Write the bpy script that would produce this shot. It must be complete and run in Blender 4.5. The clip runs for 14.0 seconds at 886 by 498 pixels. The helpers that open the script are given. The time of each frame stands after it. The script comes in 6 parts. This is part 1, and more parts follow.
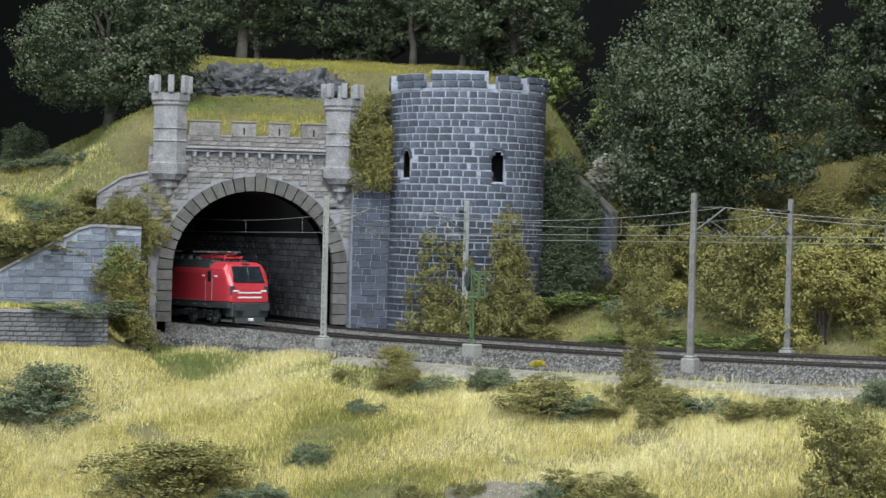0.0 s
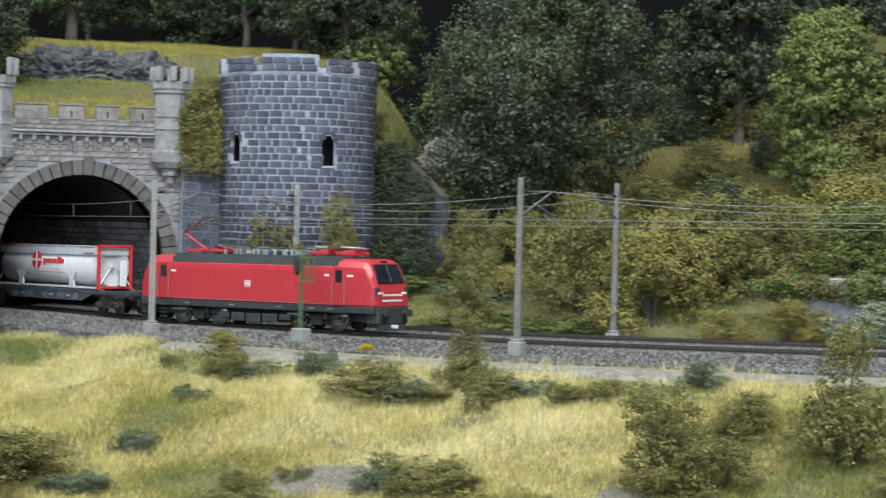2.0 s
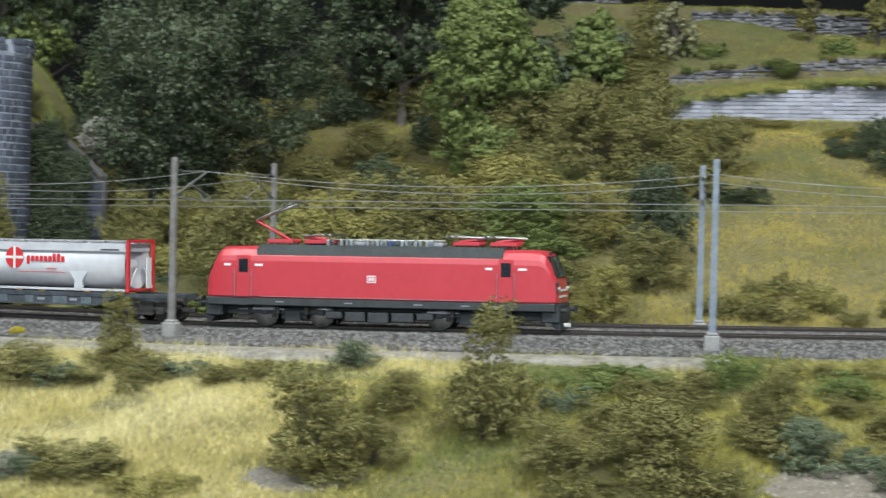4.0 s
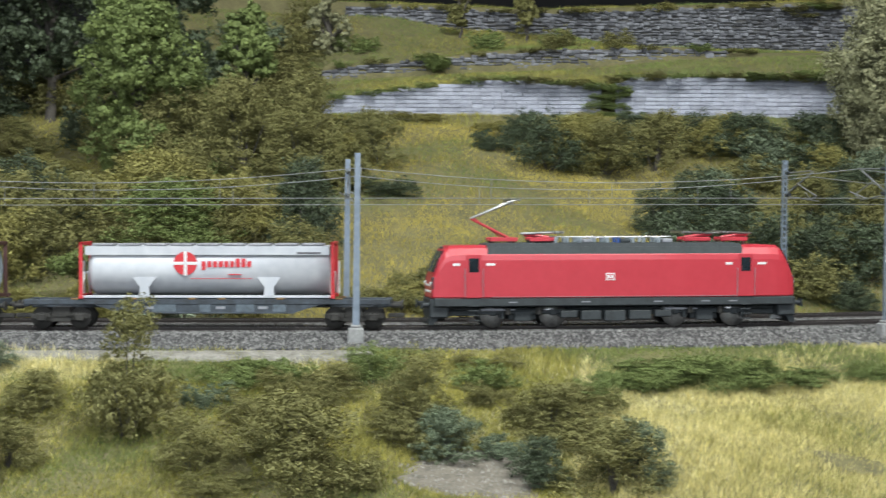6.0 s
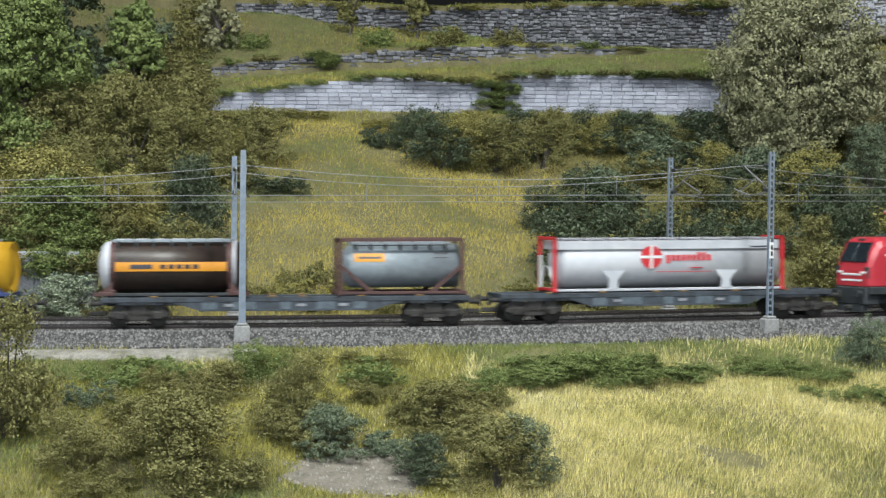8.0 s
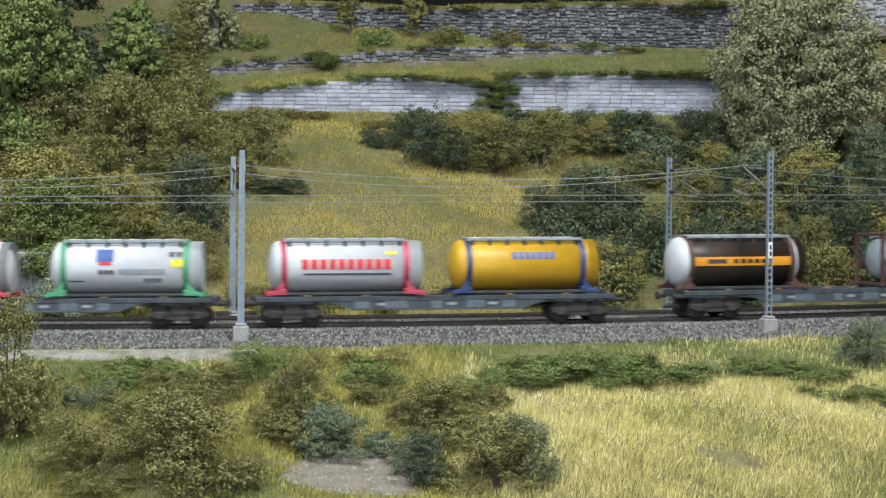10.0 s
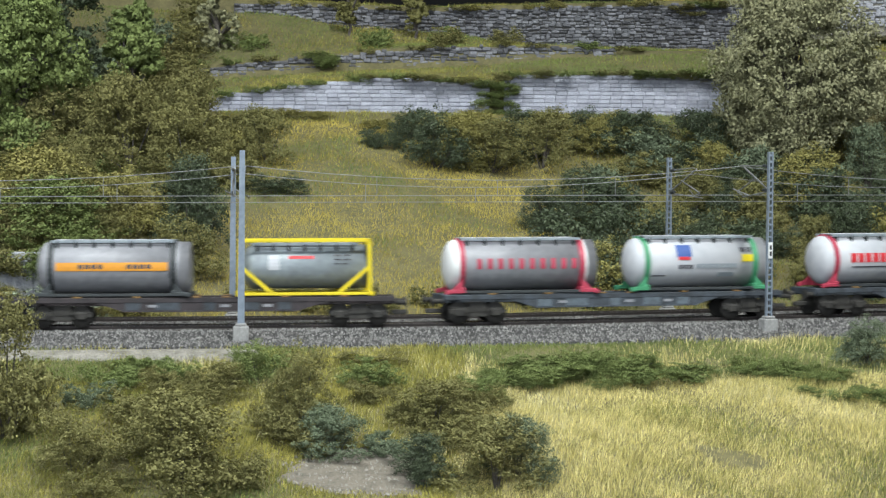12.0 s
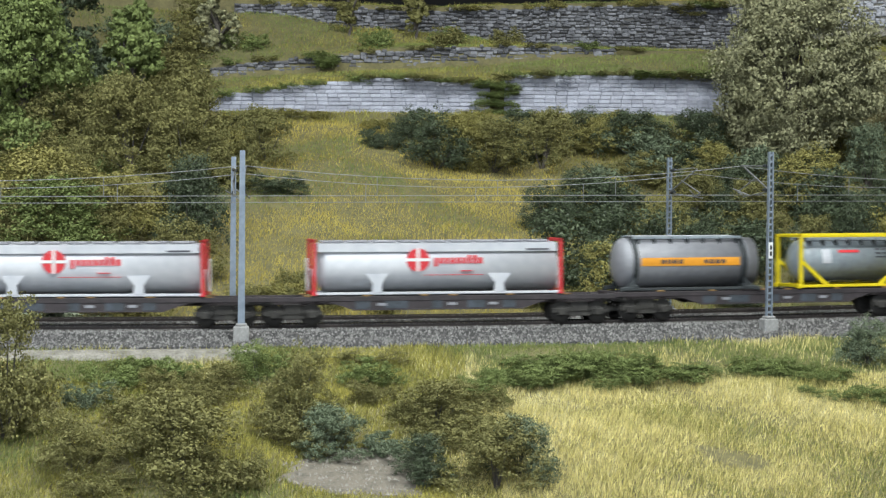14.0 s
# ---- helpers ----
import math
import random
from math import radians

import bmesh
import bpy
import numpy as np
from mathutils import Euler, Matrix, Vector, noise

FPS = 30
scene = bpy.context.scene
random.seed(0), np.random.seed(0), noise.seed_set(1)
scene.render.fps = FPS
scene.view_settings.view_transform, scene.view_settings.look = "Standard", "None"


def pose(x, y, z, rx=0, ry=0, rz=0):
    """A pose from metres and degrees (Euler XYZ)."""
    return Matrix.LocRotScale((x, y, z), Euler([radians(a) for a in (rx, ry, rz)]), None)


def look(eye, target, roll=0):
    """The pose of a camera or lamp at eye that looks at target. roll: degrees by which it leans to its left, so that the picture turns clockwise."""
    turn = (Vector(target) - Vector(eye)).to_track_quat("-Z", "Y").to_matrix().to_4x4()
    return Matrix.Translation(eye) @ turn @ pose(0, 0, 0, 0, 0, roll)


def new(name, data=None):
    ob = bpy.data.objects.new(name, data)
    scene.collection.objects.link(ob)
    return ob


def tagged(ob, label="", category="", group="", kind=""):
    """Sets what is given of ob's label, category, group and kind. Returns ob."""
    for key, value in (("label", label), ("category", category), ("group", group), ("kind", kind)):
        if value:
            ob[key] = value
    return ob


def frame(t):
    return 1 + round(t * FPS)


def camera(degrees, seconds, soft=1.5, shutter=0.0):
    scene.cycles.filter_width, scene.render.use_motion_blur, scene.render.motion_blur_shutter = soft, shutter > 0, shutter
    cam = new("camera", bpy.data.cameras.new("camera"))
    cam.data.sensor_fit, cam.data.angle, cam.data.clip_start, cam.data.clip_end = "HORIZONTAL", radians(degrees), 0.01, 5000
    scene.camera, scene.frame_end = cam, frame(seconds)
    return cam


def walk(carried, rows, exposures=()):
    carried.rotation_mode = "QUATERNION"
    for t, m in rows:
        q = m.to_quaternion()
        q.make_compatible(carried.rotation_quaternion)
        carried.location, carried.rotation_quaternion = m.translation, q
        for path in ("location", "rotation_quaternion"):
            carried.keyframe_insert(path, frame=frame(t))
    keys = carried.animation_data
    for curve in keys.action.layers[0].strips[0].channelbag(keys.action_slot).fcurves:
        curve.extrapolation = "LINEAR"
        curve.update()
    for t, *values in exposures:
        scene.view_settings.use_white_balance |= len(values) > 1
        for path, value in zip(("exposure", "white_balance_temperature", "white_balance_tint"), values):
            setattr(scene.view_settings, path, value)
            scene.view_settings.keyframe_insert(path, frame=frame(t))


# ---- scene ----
# A model railway at 1:87, in its true size. The camera pans on a tripod: its lens sits 0.103 m before the pivot.
EYE, ARM = 0.0672, 0.103
cam = camera(25.0, 14.0, soft=1.35, shutter=0.5)
# seconds, heading to the right of +y, tilt down, lean of the picture
PAN = [
    (0.0, -27.503, 0.478, 1.409), (0.5, -26.85, 0.55, 1.415), (1.0, -25.822, 0.617, 1.41), (1.5, -24.524, 0.689, 1.409),
    (2.0, -22.981, 0.817, 1.404), (2.5, -20.998, 0.965, 1.397), (3.0, -18.819, 1.099, 1.38), (3.5, -16.407, 1.132, 1.36),
    (4.0, -13.926, 1.158, 1.33), (4.2, -12.864, 1.167, 1.294), (6.3, -3.566, 1.161, 0.62), (6.5, -2.954, 1.176, 0.61),
    (7.0, -2.015, 1.19, 0.59), (7.5, -1.707, 1.189, 0.59), (8.0, -1.639, 1.19, 0.58), (10.5, -1.608, 1.184, 0.55), (14.0, -1.618, 1.182, 0.55)]
walk(cam, [(t, pose(ARM * math.sin(radians(a)), ARM * math.cos(radians(a)), EYE, 90 - p, -r, -a)) for t, a, p, r in PAN])

# ---- light: the lamps over the layout in a dark hall, and an added front fill ----
world = bpy.data.worlds.new("hall_air")
world.use_nodes = True
world.node_tree.nodes["Background"].inputs[0].default_value = (0.75, 0.87, 1.0, 1)
world.node_tree.nodes["Background"].inputs[1].default_value = 0.06
scene.world = world


def area(name, m, sx, sy, watts, colour):
    d = bpy.data.lights.new(name, "AREA")
    d.shape, d.size, d.size_y, d.energy, d.color = "RECTANGLE", sx, sy, watts, colour
    o = new(name, d)
    o.matrix_world = m
    return o


area("layout_light_bar", look((-0.7, 0.55, 1.2), (-0.6, 1.3, 0.0)), 2.6, 0.3, 40.0, (0.94, 1.0, 0.99))
area("layout_spot", look((0.6, 0.35, 1.5), (-0.35, 1.3, 0.0)), 0.2, 0.2, 27.0, (0.97, 1.0, 0.95))
# Added low fill without a known lamp; brightens faces turned to the camera.
area("front_fill", look((-0.2, -0.9, 0.6), (-0.3, 1.4, 0.05)), 2.6, 0.8, 34.0, (0.84, 0.93, 1.0))
scene.view_settings.exposure = -0.22
# ---- the lie of the land ----
CX, CY, R1, R2 = -0.299, 2.499, 1.314, 1.259          # the two tracks lie on one curve
PC, PHI = (-0.8313, 1.3026), radians(36.0)              # tunnel portal: its middle and the bearing of its face


def smooth(a, b, v):
    k = np.clip((v - a) / (b - a), 0, 1)
    return k * k * (3 - 2 * k)


def wob(x, y, f, s=0.0):
    """Soft unevenness between -1 and 1."""
    return (np.sin(x * f + 1.7 * np.sin(y * f * 0.7 + s) + s) + np.sin(y * f * 1.3 - 1.3 * np.sin(x * f * 0.9 - s) + 2 * s)) * 0.5


def rail_z(x):
    return -0.002 + 0.0125 * (np.clip(x, -1.1, 0.6) + 0.3)


def track_z(x):
    """The rails lie on a bed that is raised a little over the land."""
    return rail_z(x) + np.interp(x, (-0.9, -0.83, -0.72, -0.62, -0.5, -0.43, -0.3, 0.0, 0.15, 0.4), (0.0066, 0.006, 0.0037, 0.0031, 0.0021, 0.0019, 0.0022, 0.0024, 0.0031, 0.0038))


T1 = ((-0.25, -0.229, -0.10, -0.01, 0.016, 0.185, 0.3), (0.158, 0.163, 0.1775, 0.172, 0.180, 0.1815, 0.183))      # tops and feet of the terraces
F2 = ((-0.36, -0.333, -0.168, -0.036, 0.057, 0.15), (0.173, 0.175, 0.1865, 0.193, 0.2014, 0.206))
T2 = ((-0.36, -0.333, -0.234, -0.168, -0.036, 0.057, 0.15), (0.182, 0.184, 0.195, 0.2017, 0.2118, 0.2114, 0.208))
F3 = ((-0.4, -0.25, -0.077, 0.059, 0.215, 0.4), (0.256, 0.2516, 0.2332, 0.219, 0.2175, 0.235))
T3 = ((-0.4, -0.25, -0.077, 0.058, 0.166, 0.5), (0.266, 0.263, 0.256, 0.2607, 0.264, 0.272))


def land(x, y):
    x, y = np.asarray(x, float), np.asarray(y, float)
    off = R1 - np.hypot(x - CX, y - CY)
    rz = rail_z(x)
    u = (x - PC[0]) * math.cos(PHI) + (y - PC[1]) * math.sin(PHI)
    s = -(x - PC[0]) * math.sin(PHI) + (y - PC[1]) * math.cos(PHI)
    # meadow falling away before the line
    g = np.maximum(-off - 0.06, 0)
    front = rz - 0.0075 - 0.27 * g + 0.006 * wob(x, y, 9, 1) * np.minimum(g / 0.06, 1) + 0.0025 * wob(x, y, 31, 2) * np.minimum(g / 0.03, 1)
    # slope behind the line, with terraces further on
    b = np.maximum(off - 0.095, 0)
    rise = 0.33 * b + 0.010 * wob(x, y, 11, 3) * np.minimum(b / 0.1, 1) + 0.003 * wob(x, y, 37, 4) * np.minimum(b / 0.03, 1)
    back = rz - 0.006 + rise + 0.12 * np.clip(x, 0, 0.5) * smooth(1.45, 1.76, y)
    far = smooth(-0.6, -0.44, x)
    between = lambda a, b, y0, y1: np.interp(x, *a) + (np.interp(x, *b) - np.interp(x, *a)) * np.clip((y - y0) / (y1 - y0), 0, 1)
    ter = np.where(y < 1.80, np.minimum(back, 0.146), between(T1, F2, 1.80, 1.89))
    ter = np.where(y >= 1.895, between(T2, F3, 1.895, 2.02) + 0.003 * wob(x, y, 40, 2), ter)
    ter = np.where(y >= 2.03, np.interp(x, *T3) + 0.004 + 0.05 * (y - 2.03), ter)
    back = np.where(y > 1.6, np.minimum(back, 0.165) * (1 - far) + far * ter, np.minimum(back, 0.165))
    # the castle hill, cut off by the portal
    top = np.interp(s, (0, 0.07, 0.17, 0.2, 0.225, 0.32, 0.42, 0.6), (0.128, 0.150, 0.171, 0.178, 0.197, 0.212, 0.221, 0.224))
    top = np.where(u < -0.068, 0.045 + (top - 0.045) * smooth(-0.03, 0.09, s), top)
    side = np.where(s > -0.03, 0.045 + 0.33 * np.maximum(s + 0.03, 0), 0.0)
    k = smooth(-0.16, -0.08, u)
    hill = np.minimum(top * k + side * (1 - k), np.interp(u, (-0.3, -0.18, -0.146, -0.105, -0.075, -0.03), (0.075, 0.109, 0.129, 0.141, 0.155, 0.226)) + 0.003 * wob(x, y, 14, 5))
    hill = hill + 0.003 * wob(x, y, 41, 6)
    w = smooth(0.19, 0.3, u - 0.18 * np.maximum(s, 0))
    rear = hill * (1 - w) + back * w
    inside = ((s > 0.004) & (u < 0.13)) | ((s > -0.03) & (u < -0.072)) | ((s > 0.02) & (u < 0.3) & (off > 0.085)) 
    shelf = -0.014 - 0.3 * np.maximum(-s - 0.11, 0) + 0.003 * wob(x, y, 17, 2)
    z_shelf = shelf - 0.25 * np.maximum(u + 0.1, 0)
    ledge = ((s > -0.09) & (u < -0.09))
    z = np.where(off < -0.06, front, np.where(off > 0.095, back, rz - 0.0075))
    z = np.where((u < 0.1) & (s < -0.06) & (off < -0.06), np.maximum(z, z_shelf), z)
    z = np.where(ledge, np.maximum(z, -0.012 + 0.022 * smooth(-0.085, -0.125, u)), z)
    return np.where(inside, np.maximum(rear, z), z)
# ---- materials ----
def mat(name, c1, c2=None, size=0.01, rough=0.6, metal=0.0, bump=0.25, island=0.0, each=0.0, fine=5.0, coat=0.0):
    """Two colours mixed by coarse and fine noise; island and each vary the pieces, size is the stains' width in metres."""
    m = bpy.data.materials.new(name)
    m.use_nodes = True
    t = m.node_tree
    n, l = t.nodes, t.links
    b = n["Principled BSDF"]
    b.inputs["Metallic"].default_value = metal
    b.inputs["Coat Weight"].default_value = coat
    c2 = c2 or tuple(v * 0.7 for v in c1)
    co = n.new("ShaderNodeTexCoord")
    big, small = n.new("ShaderNodeTexNoise"), n.new("ShaderNodeTexNoise")
    for k, s in ((big, 1 / size), (small, fine / size)):
        k.inputs["Scale"].default_value, k.inputs["Detail"].default_value = s, 4
        l.new(co.outputs["Object"], k.inputs["Vector"])
    add = n.new("ShaderNodeMath")
    add.operation = "MULTIPLY_ADD"
    l.new(small.outputs["Fac"], add.inputs[0])
    add.inputs[1].default_value = 0.5
    half = n.new("ShaderNodeMath")
    half.operation = "MULTIPLY"
    half.inputs[1].default_value = 0.5
    l.new(big.outputs["Fac"], half.inputs[0])
    l.new(half.outputs[0], add.inputs[2])
    ramp = n.new("ShaderNodeValToRGB")
    ramp.color_ramp.elements[0].position, ramp.color_ramp.elements[1].position = 0.36, 0.64
    ramp.color_ramp.elements[0].color, ramp.color_ramp.elements[1].color = (*c2, 1), (*c1, 1)
    l.new(add.outputs[0], ramp.inputs[0])
    out = ramp.outputs[0]
    for amount, node, socket in ((island, "ShaderNodeNewGeometry", "Random Per Island"), (each, "ShaderNodeObjectInfo", "Random")):
        if amount:
            src, mr, hsv = n.new(node), n.new("ShaderNodeMapRange"), n.new("ShaderNodeHueSaturation")
            l.new(src.outputs[socket], mr.inputs["Value"])
            mr.inputs["To Min"].default_value, mr.inputs["To Max"].default_value = 1 - amount, 1 + amount
            l.new(mr.outputs[0], hsv.inputs["Value"])
            l.new(out, hsv.inputs["Color"])
            out = hsv.outputs[0]
    l.new(out, b.inputs["Base Color"])
    rr = n.new("ShaderNodeMapRange")
    l.new(small.outputs["Fac"], rr.inputs["Value"])
    rr.inputs["To Min"].default_value, rr.inputs["To Max"].default_value = max(rough - 0.12, 0.05), min(rough + 0.12, 1)
    l.new(rr.outputs[0], b.inputs["Roughness"])
    if bump:
        bu = n.new("ShaderNodeBump")
        bu.inputs["Strength"].default_value, bu.inputs["Distance"].default_value = bump, size * 0.12
        l.new(small.outputs["Fac"], bu.inputs["Height"])
        l.new(bu.outputs[0], b.inputs["Normal"])
    return m


M = dict(
    soil=mat("meadow_soil", (0.185, 0.165, 0.075), (0.105, 0.095, 0.045), 0.012, 0.95),
    earth=mat("bare_earth", (0.21, 0.185, 0.15), (0.11, 0.098, 0.08), 0.008, 0.95),
    ballast=mat("grey_ballast", (0.215, 0.21, 0.205), (0.085, 0.083, 0.085), 0.005, 0.9, bump=0.6, island=0.55),
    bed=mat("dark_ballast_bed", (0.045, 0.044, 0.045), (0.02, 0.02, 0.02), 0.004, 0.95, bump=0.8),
    path=mat("pale_gravel_path", (0.33, 0.31, 0.28), (0.12, 0.115, 0.09), 0.006, 0.95),
    rail=mat("rusty_rail", (0.05, 0.04, 0.038), (0.03, 0.026, 0.026), 0.004, 0.6),
    railtop=mat("polished_rail_head", (0.55, 0.54, 0.53), (0.42, 0.41, 0.4), 0.01, 0.28, 1.0, 0.05),
    tie=mat("dark_sleeper", (0.07, 0.06, 0.055), (0.04, 0.036, 0.034), 0.004, 0.9),
    stone=mat("blue_grey_stone", (0.085, 0.098, 0.135), (0.038, 0.045, 0.064), 0.006, 0.85, bump=0.5, each=0.35, island=0.3),
    mortar=mat("pale_mortar", (0.42, 0.46, 0.56), (0.20, 0.225, 0.285), 0.004, 0.95),
    portal=mat("grey_portal_stone", (0.30, 0.28, 0.275), (0.125, 0.12, 0.13), 0.008, 0.85, bump=0.5, each=0.32, island=0.2),
    trim=mat("weathered_trim_stone", (0.36, 0.36, 0.385), (0.17, 0.17, 0.19), 0.006, 0.85, bump=0.9),
    wing=mat("pale_blue_wing_stone", (0.23, 0.255, 0.32), (0.12, 0.135, 0.175), 0.006, 0.85, bump=0.5, each=0.25),
    joint=mat("grey_lime_mortar", (0.34, 0.34, 0.37), (0.19, 0.19, 0.215), 0.004, 0.95),
    cap=mat("brown_grey_coping", (0.25, 0.225, 0.20), (0.17, 0.155, 0.14), 0.006, 0.85),
    ring=mat("dark_arch_stone", (0.15, 0.145, 0.14), (0.075, 0.072, 0.072), 0.004, 0.85, each=0.25, bump=0.5),
    lining=mat("dark_tunnel_stone", (0.17, 0.17, 0.18), (0.07, 0.07, 0.075), 0.01, 0.9, bump=0.5, island=0.3),
    # Near-black for the bore; stands for the darkness of slits and tower inside.
    dark_hollow=mat("dark_hollow", (0.02, 0.02, 0.02), (0.012, 0.012, 0.012), 0.02, 0.95),
    pale=mat("pale_block_stone", (0.40, 0.415, 0.49), (0.30, 0.31, 0.375), 0.008, 0.9, bump=0.5, island=0.16),
    dry=mat("dark_dry_stone", (0.21, 0.215, 0.235), (0.085, 0.086, 0.10), 0.006, 0.9, bump=0.6, island=0.55),
    rock=mat("grey_rock", (0.13, 0.135, 0.15), (0.03, 0.032, 0.04), 0.012, 0.5, bump=1.0),
    hall=mat("dark_hall_wall", (0.003, 0.0035, 0.0045), (0.0015, 0.0015, 0.002), 0.3, 0.9, bump=0),
    straw=mat("straw_grass", (0.74, 0.65, 0.29), (0.52, 0.46, 0.16), 0.03, 0.85, bump=0, island=0.5, fine=4),
    # Paler copy of the straw: bright highlights put into the colour.
    straw_highlight=mat("highlight_straw_grass", (0.88, 0.82, 0.50), (0.70, 0.63, 0.32), 0.03, 0.85, bump=0, island=0.3, fine=4),
    grass=mat("olive_grass", (0.42, 0.375, 0.085), (0.22, 0.22, 0.055), 0.03, 0.85, bump=0, island=0.5, fine=4),
    bank=mat("bank_grass", (0.31, 0.255, 0.055), (0.18, 0.16, 0.038), 0.05, 0.85, bump=0, island=0.2, fine=3),
    hay=mat("golden_bank_grass", (0.55, 0.445, 0.10), (0.38, 0.315, 0.07), 0.04, 0.85, bump=0, island=0.25, fine=4),
    beam=mat("dull_grey_mast_paint", (0.26, 0.255, 0.25), (0.15, 0.145, 0.14), 0.008, 0.6, 0.1, 0.1),
    lattice=mat("pale_lattice_paint", (0.46, 0.47, 0.47), (0.32, 0.33, 0.33), 0.008, 0.55, 0.1, 0.1),
    green=mat("green_grass", (0.22, 0.26, 0.07), (0.12, 0.16, 0.045), 0.03, 0.85, bump=0, island=0.3),
    olive=mat("olive_leaves", (0.225, 0.21, 0.07), (0.12, 0.118, 0.04), 0.012, 0.8, bump=0, island=0.24),
    gold=mat("yellow_green_leaves", (0.31, 0.28, 0.085), (0.18, 0.17, 0.05), 0.012, 0.8, bump=0, island=0.24),
    leaf=mat("fresh_green_leaves", (0.20, 0.25, 0.075), (0.11, 0.145, 0.042), 0.012, 0.8, bump=0, island=0.24),
    deep=mat("deep_green_leaves", (0.082, 0.108, 0.055), (0.04, 0.056, 0.03), 0.015, 0.6, bump=0, island=0.45),
    blue=mat("blue_green_leaves", (0.17, 0.21, 0.125), (0.10, 0.13, 0.08), 0.012, 0.8, bump=0, island=0.24),
    sage=mat("grey_sage_leaves", (0.33, 0.325, 0.185), (0.20, 0.20, 0.11), 0.012, 0.8, bump=0, island=0.24),
    mint=mat("pale_mint_leaves", (0.40, 0.45, 0.34), (0.14, 0.18, 0.10), 0.01, 0.8, bump=0, island=0.5),
    bark=mat("grey_bark", (0.13, 0.115, 0.10), (0.06, 0.052, 0.045), 0.005, 0.9, bump=0.8),
    steel=mat("galvanised_mast_steel", (0.27, 0.32, 0.39), (0.18, 0.215, 0.265), 0.01, 0.5, 0.3, 0.1),
    wire=mat("dull_wire", (0.30, 0.31, 0.32), (0.22, 0.225, 0.23), 0.02, 0.5, 0.4, 0),
    concrete=mat("grey_concrete_foot", (0.33, 0.33, 0.325), (0.22, 0.22, 0.22), 0.006, 0.9, bump=0.4),
    siggreen=mat("signal_green_paint", (0.11, 0.19, 0.09), (0.07, 0.13, 0.06), 0.006, 0.6),
    red=mat("traffic_red_paint", (0.51, 0.042, 0.06), (0.46, 0.036, 0.052), 0.02, 0.36, bump=0.03, coat=0.2),
    roofgrey=mat("dark_grey_roof_paint", (0.075, 0.085, 0.09), (0.05, 0.058, 0.062), 0.01, 0.6, bump=0.1),
    frame=mat("dark_frame_paint", (0.045, 0.053, 0.058), (0.024, 0.028, 0.031), 0.008, 0.65, bump=0.15),
    bogie=mat("dusty_black_bogie", (0.05, 0.047, 0.042), (0.022, 0.021, 0.02), 0.004, 0.8, bump=0.3),
    wheel=mat("bright_wheel_steel", (0.50, 0.50, 0.50), (0.3, 0.3, 0.3), 0.006, 0.35, 0.9, 0.05),
    wagon=mat("weathered_blue_grey_wagon", (0.065, 0.08, 0.10), (0.03, 0.034, 0.04), 0.012, 0.75, bump=0.2),
    wagonb=mat("weathered_brown_wagon", (0.05, 0.04, 0.045), (0.025, 0.022, 0.024), 0.012, 0.75, bump=0.2),
    oldblue=mat("faded_blue_wagon_paint", (0.13, 0.165, 0.20), (0.07, 0.085, 0.10), 0.01, 0.75, bump=0.2),
    rust=mat("ochre_rust", (0.30, 0.18, 0.06), (0.16, 0.09, 0.04), 0.004, 0.85, bump=0.2),
    glass=mat("dark_cab_glass", (0.02, 0.028, 0.035), (0.012, 0.016, 0.02), 0.02, 0.12, bump=0, coat=0.6),
    white=mat("white_paint", (0.78, 0.79, 0.80), (0.66, 0.67, 0.68), 0.02, 0.45, bump=0.04),
    tankwhite=mat("white_tank_shell", (0.58, 0.59, 0.63), (0.46, 0.48, 0.53), 0.03, 0.55, bump=0.04),
    tankgrey=mat("grey_tank_shell", (0.31, 0.315, 0.345), (0.22, 0.225, 0.25), 0.02, 0.5, 0.1, 0.05),
    tankblue=mat("blue_grey_tank_shell", (0.32, 0.37, 0.41), (0.22, 0.25, 0.28), 0.02, 0.45, 0.1, 0.05),
    tankbrown=mat("dark_brown_tank_shell", (0.045, 0.03, 0.024), (0.025, 0.018, 0.015), 0.02, 0.4, bump=0.05),
    yellow=mat("yellow_tank_shell", (0.62, 0.36, 0.03), (0.5, 0.28, 0.02), 0.03, 0.45, bump=0.04),
    framey=mat("bright_yellow_frame", (0.78, 0.62, 0.015), (0.68, 0.53, 0.012), 0.02, 0.5, bump=0.04),
    framer=mat("raspberry_red_frame", (0.46, 0.05, 0.095), (0.36, 0.04, 0.07), 0.01, 0.5, bump=0.04),
    frameg=mat("green_frame", (0.07, 0.31, 0.16), (0.05, 0.24, 0.12), 0.01, 0.5, bump=0.04),
    frameb=mat("dark_blue_frame", (0.03, 0.05, 0.16), (0.02, 0.035, 0.11), 0.01, 0.5, bump=0.04),
    framebr=mat("brown_red_frame", (0.10, 0.045, 0.04), (0.06, 0.03, 0.028), 0.01, 0.6, bump=0.06),
    orange=mat("orange_band", (0.72, 0.30, 0.02), (0.6, 0.25, 0.02), 0.01, 0.5, bump=0.02),
    bluebar=mat("blue_lettering", (0.04, 0.10, 0.34), (0.03, 0.08, 0.28), 0.01, 0.5, bump=0),
    redbar=mat("red_lettering", (0.60, 0.03, 0.04), (0.55, 0.03, 0.04), 0.01, 0.5, bump=0),
    darkbar=mat("dark_lettering", (0.05, 0.05, 0.06), (0.04, 0.04, 0.05), 0.01, 0.5, bump=0),
    skywall=mat("pale_quarry_rock", (0.46, 0.47, 0.52), (0.27, 0.28, 0.32), 0.015, 0.9, bump=0.7),
)


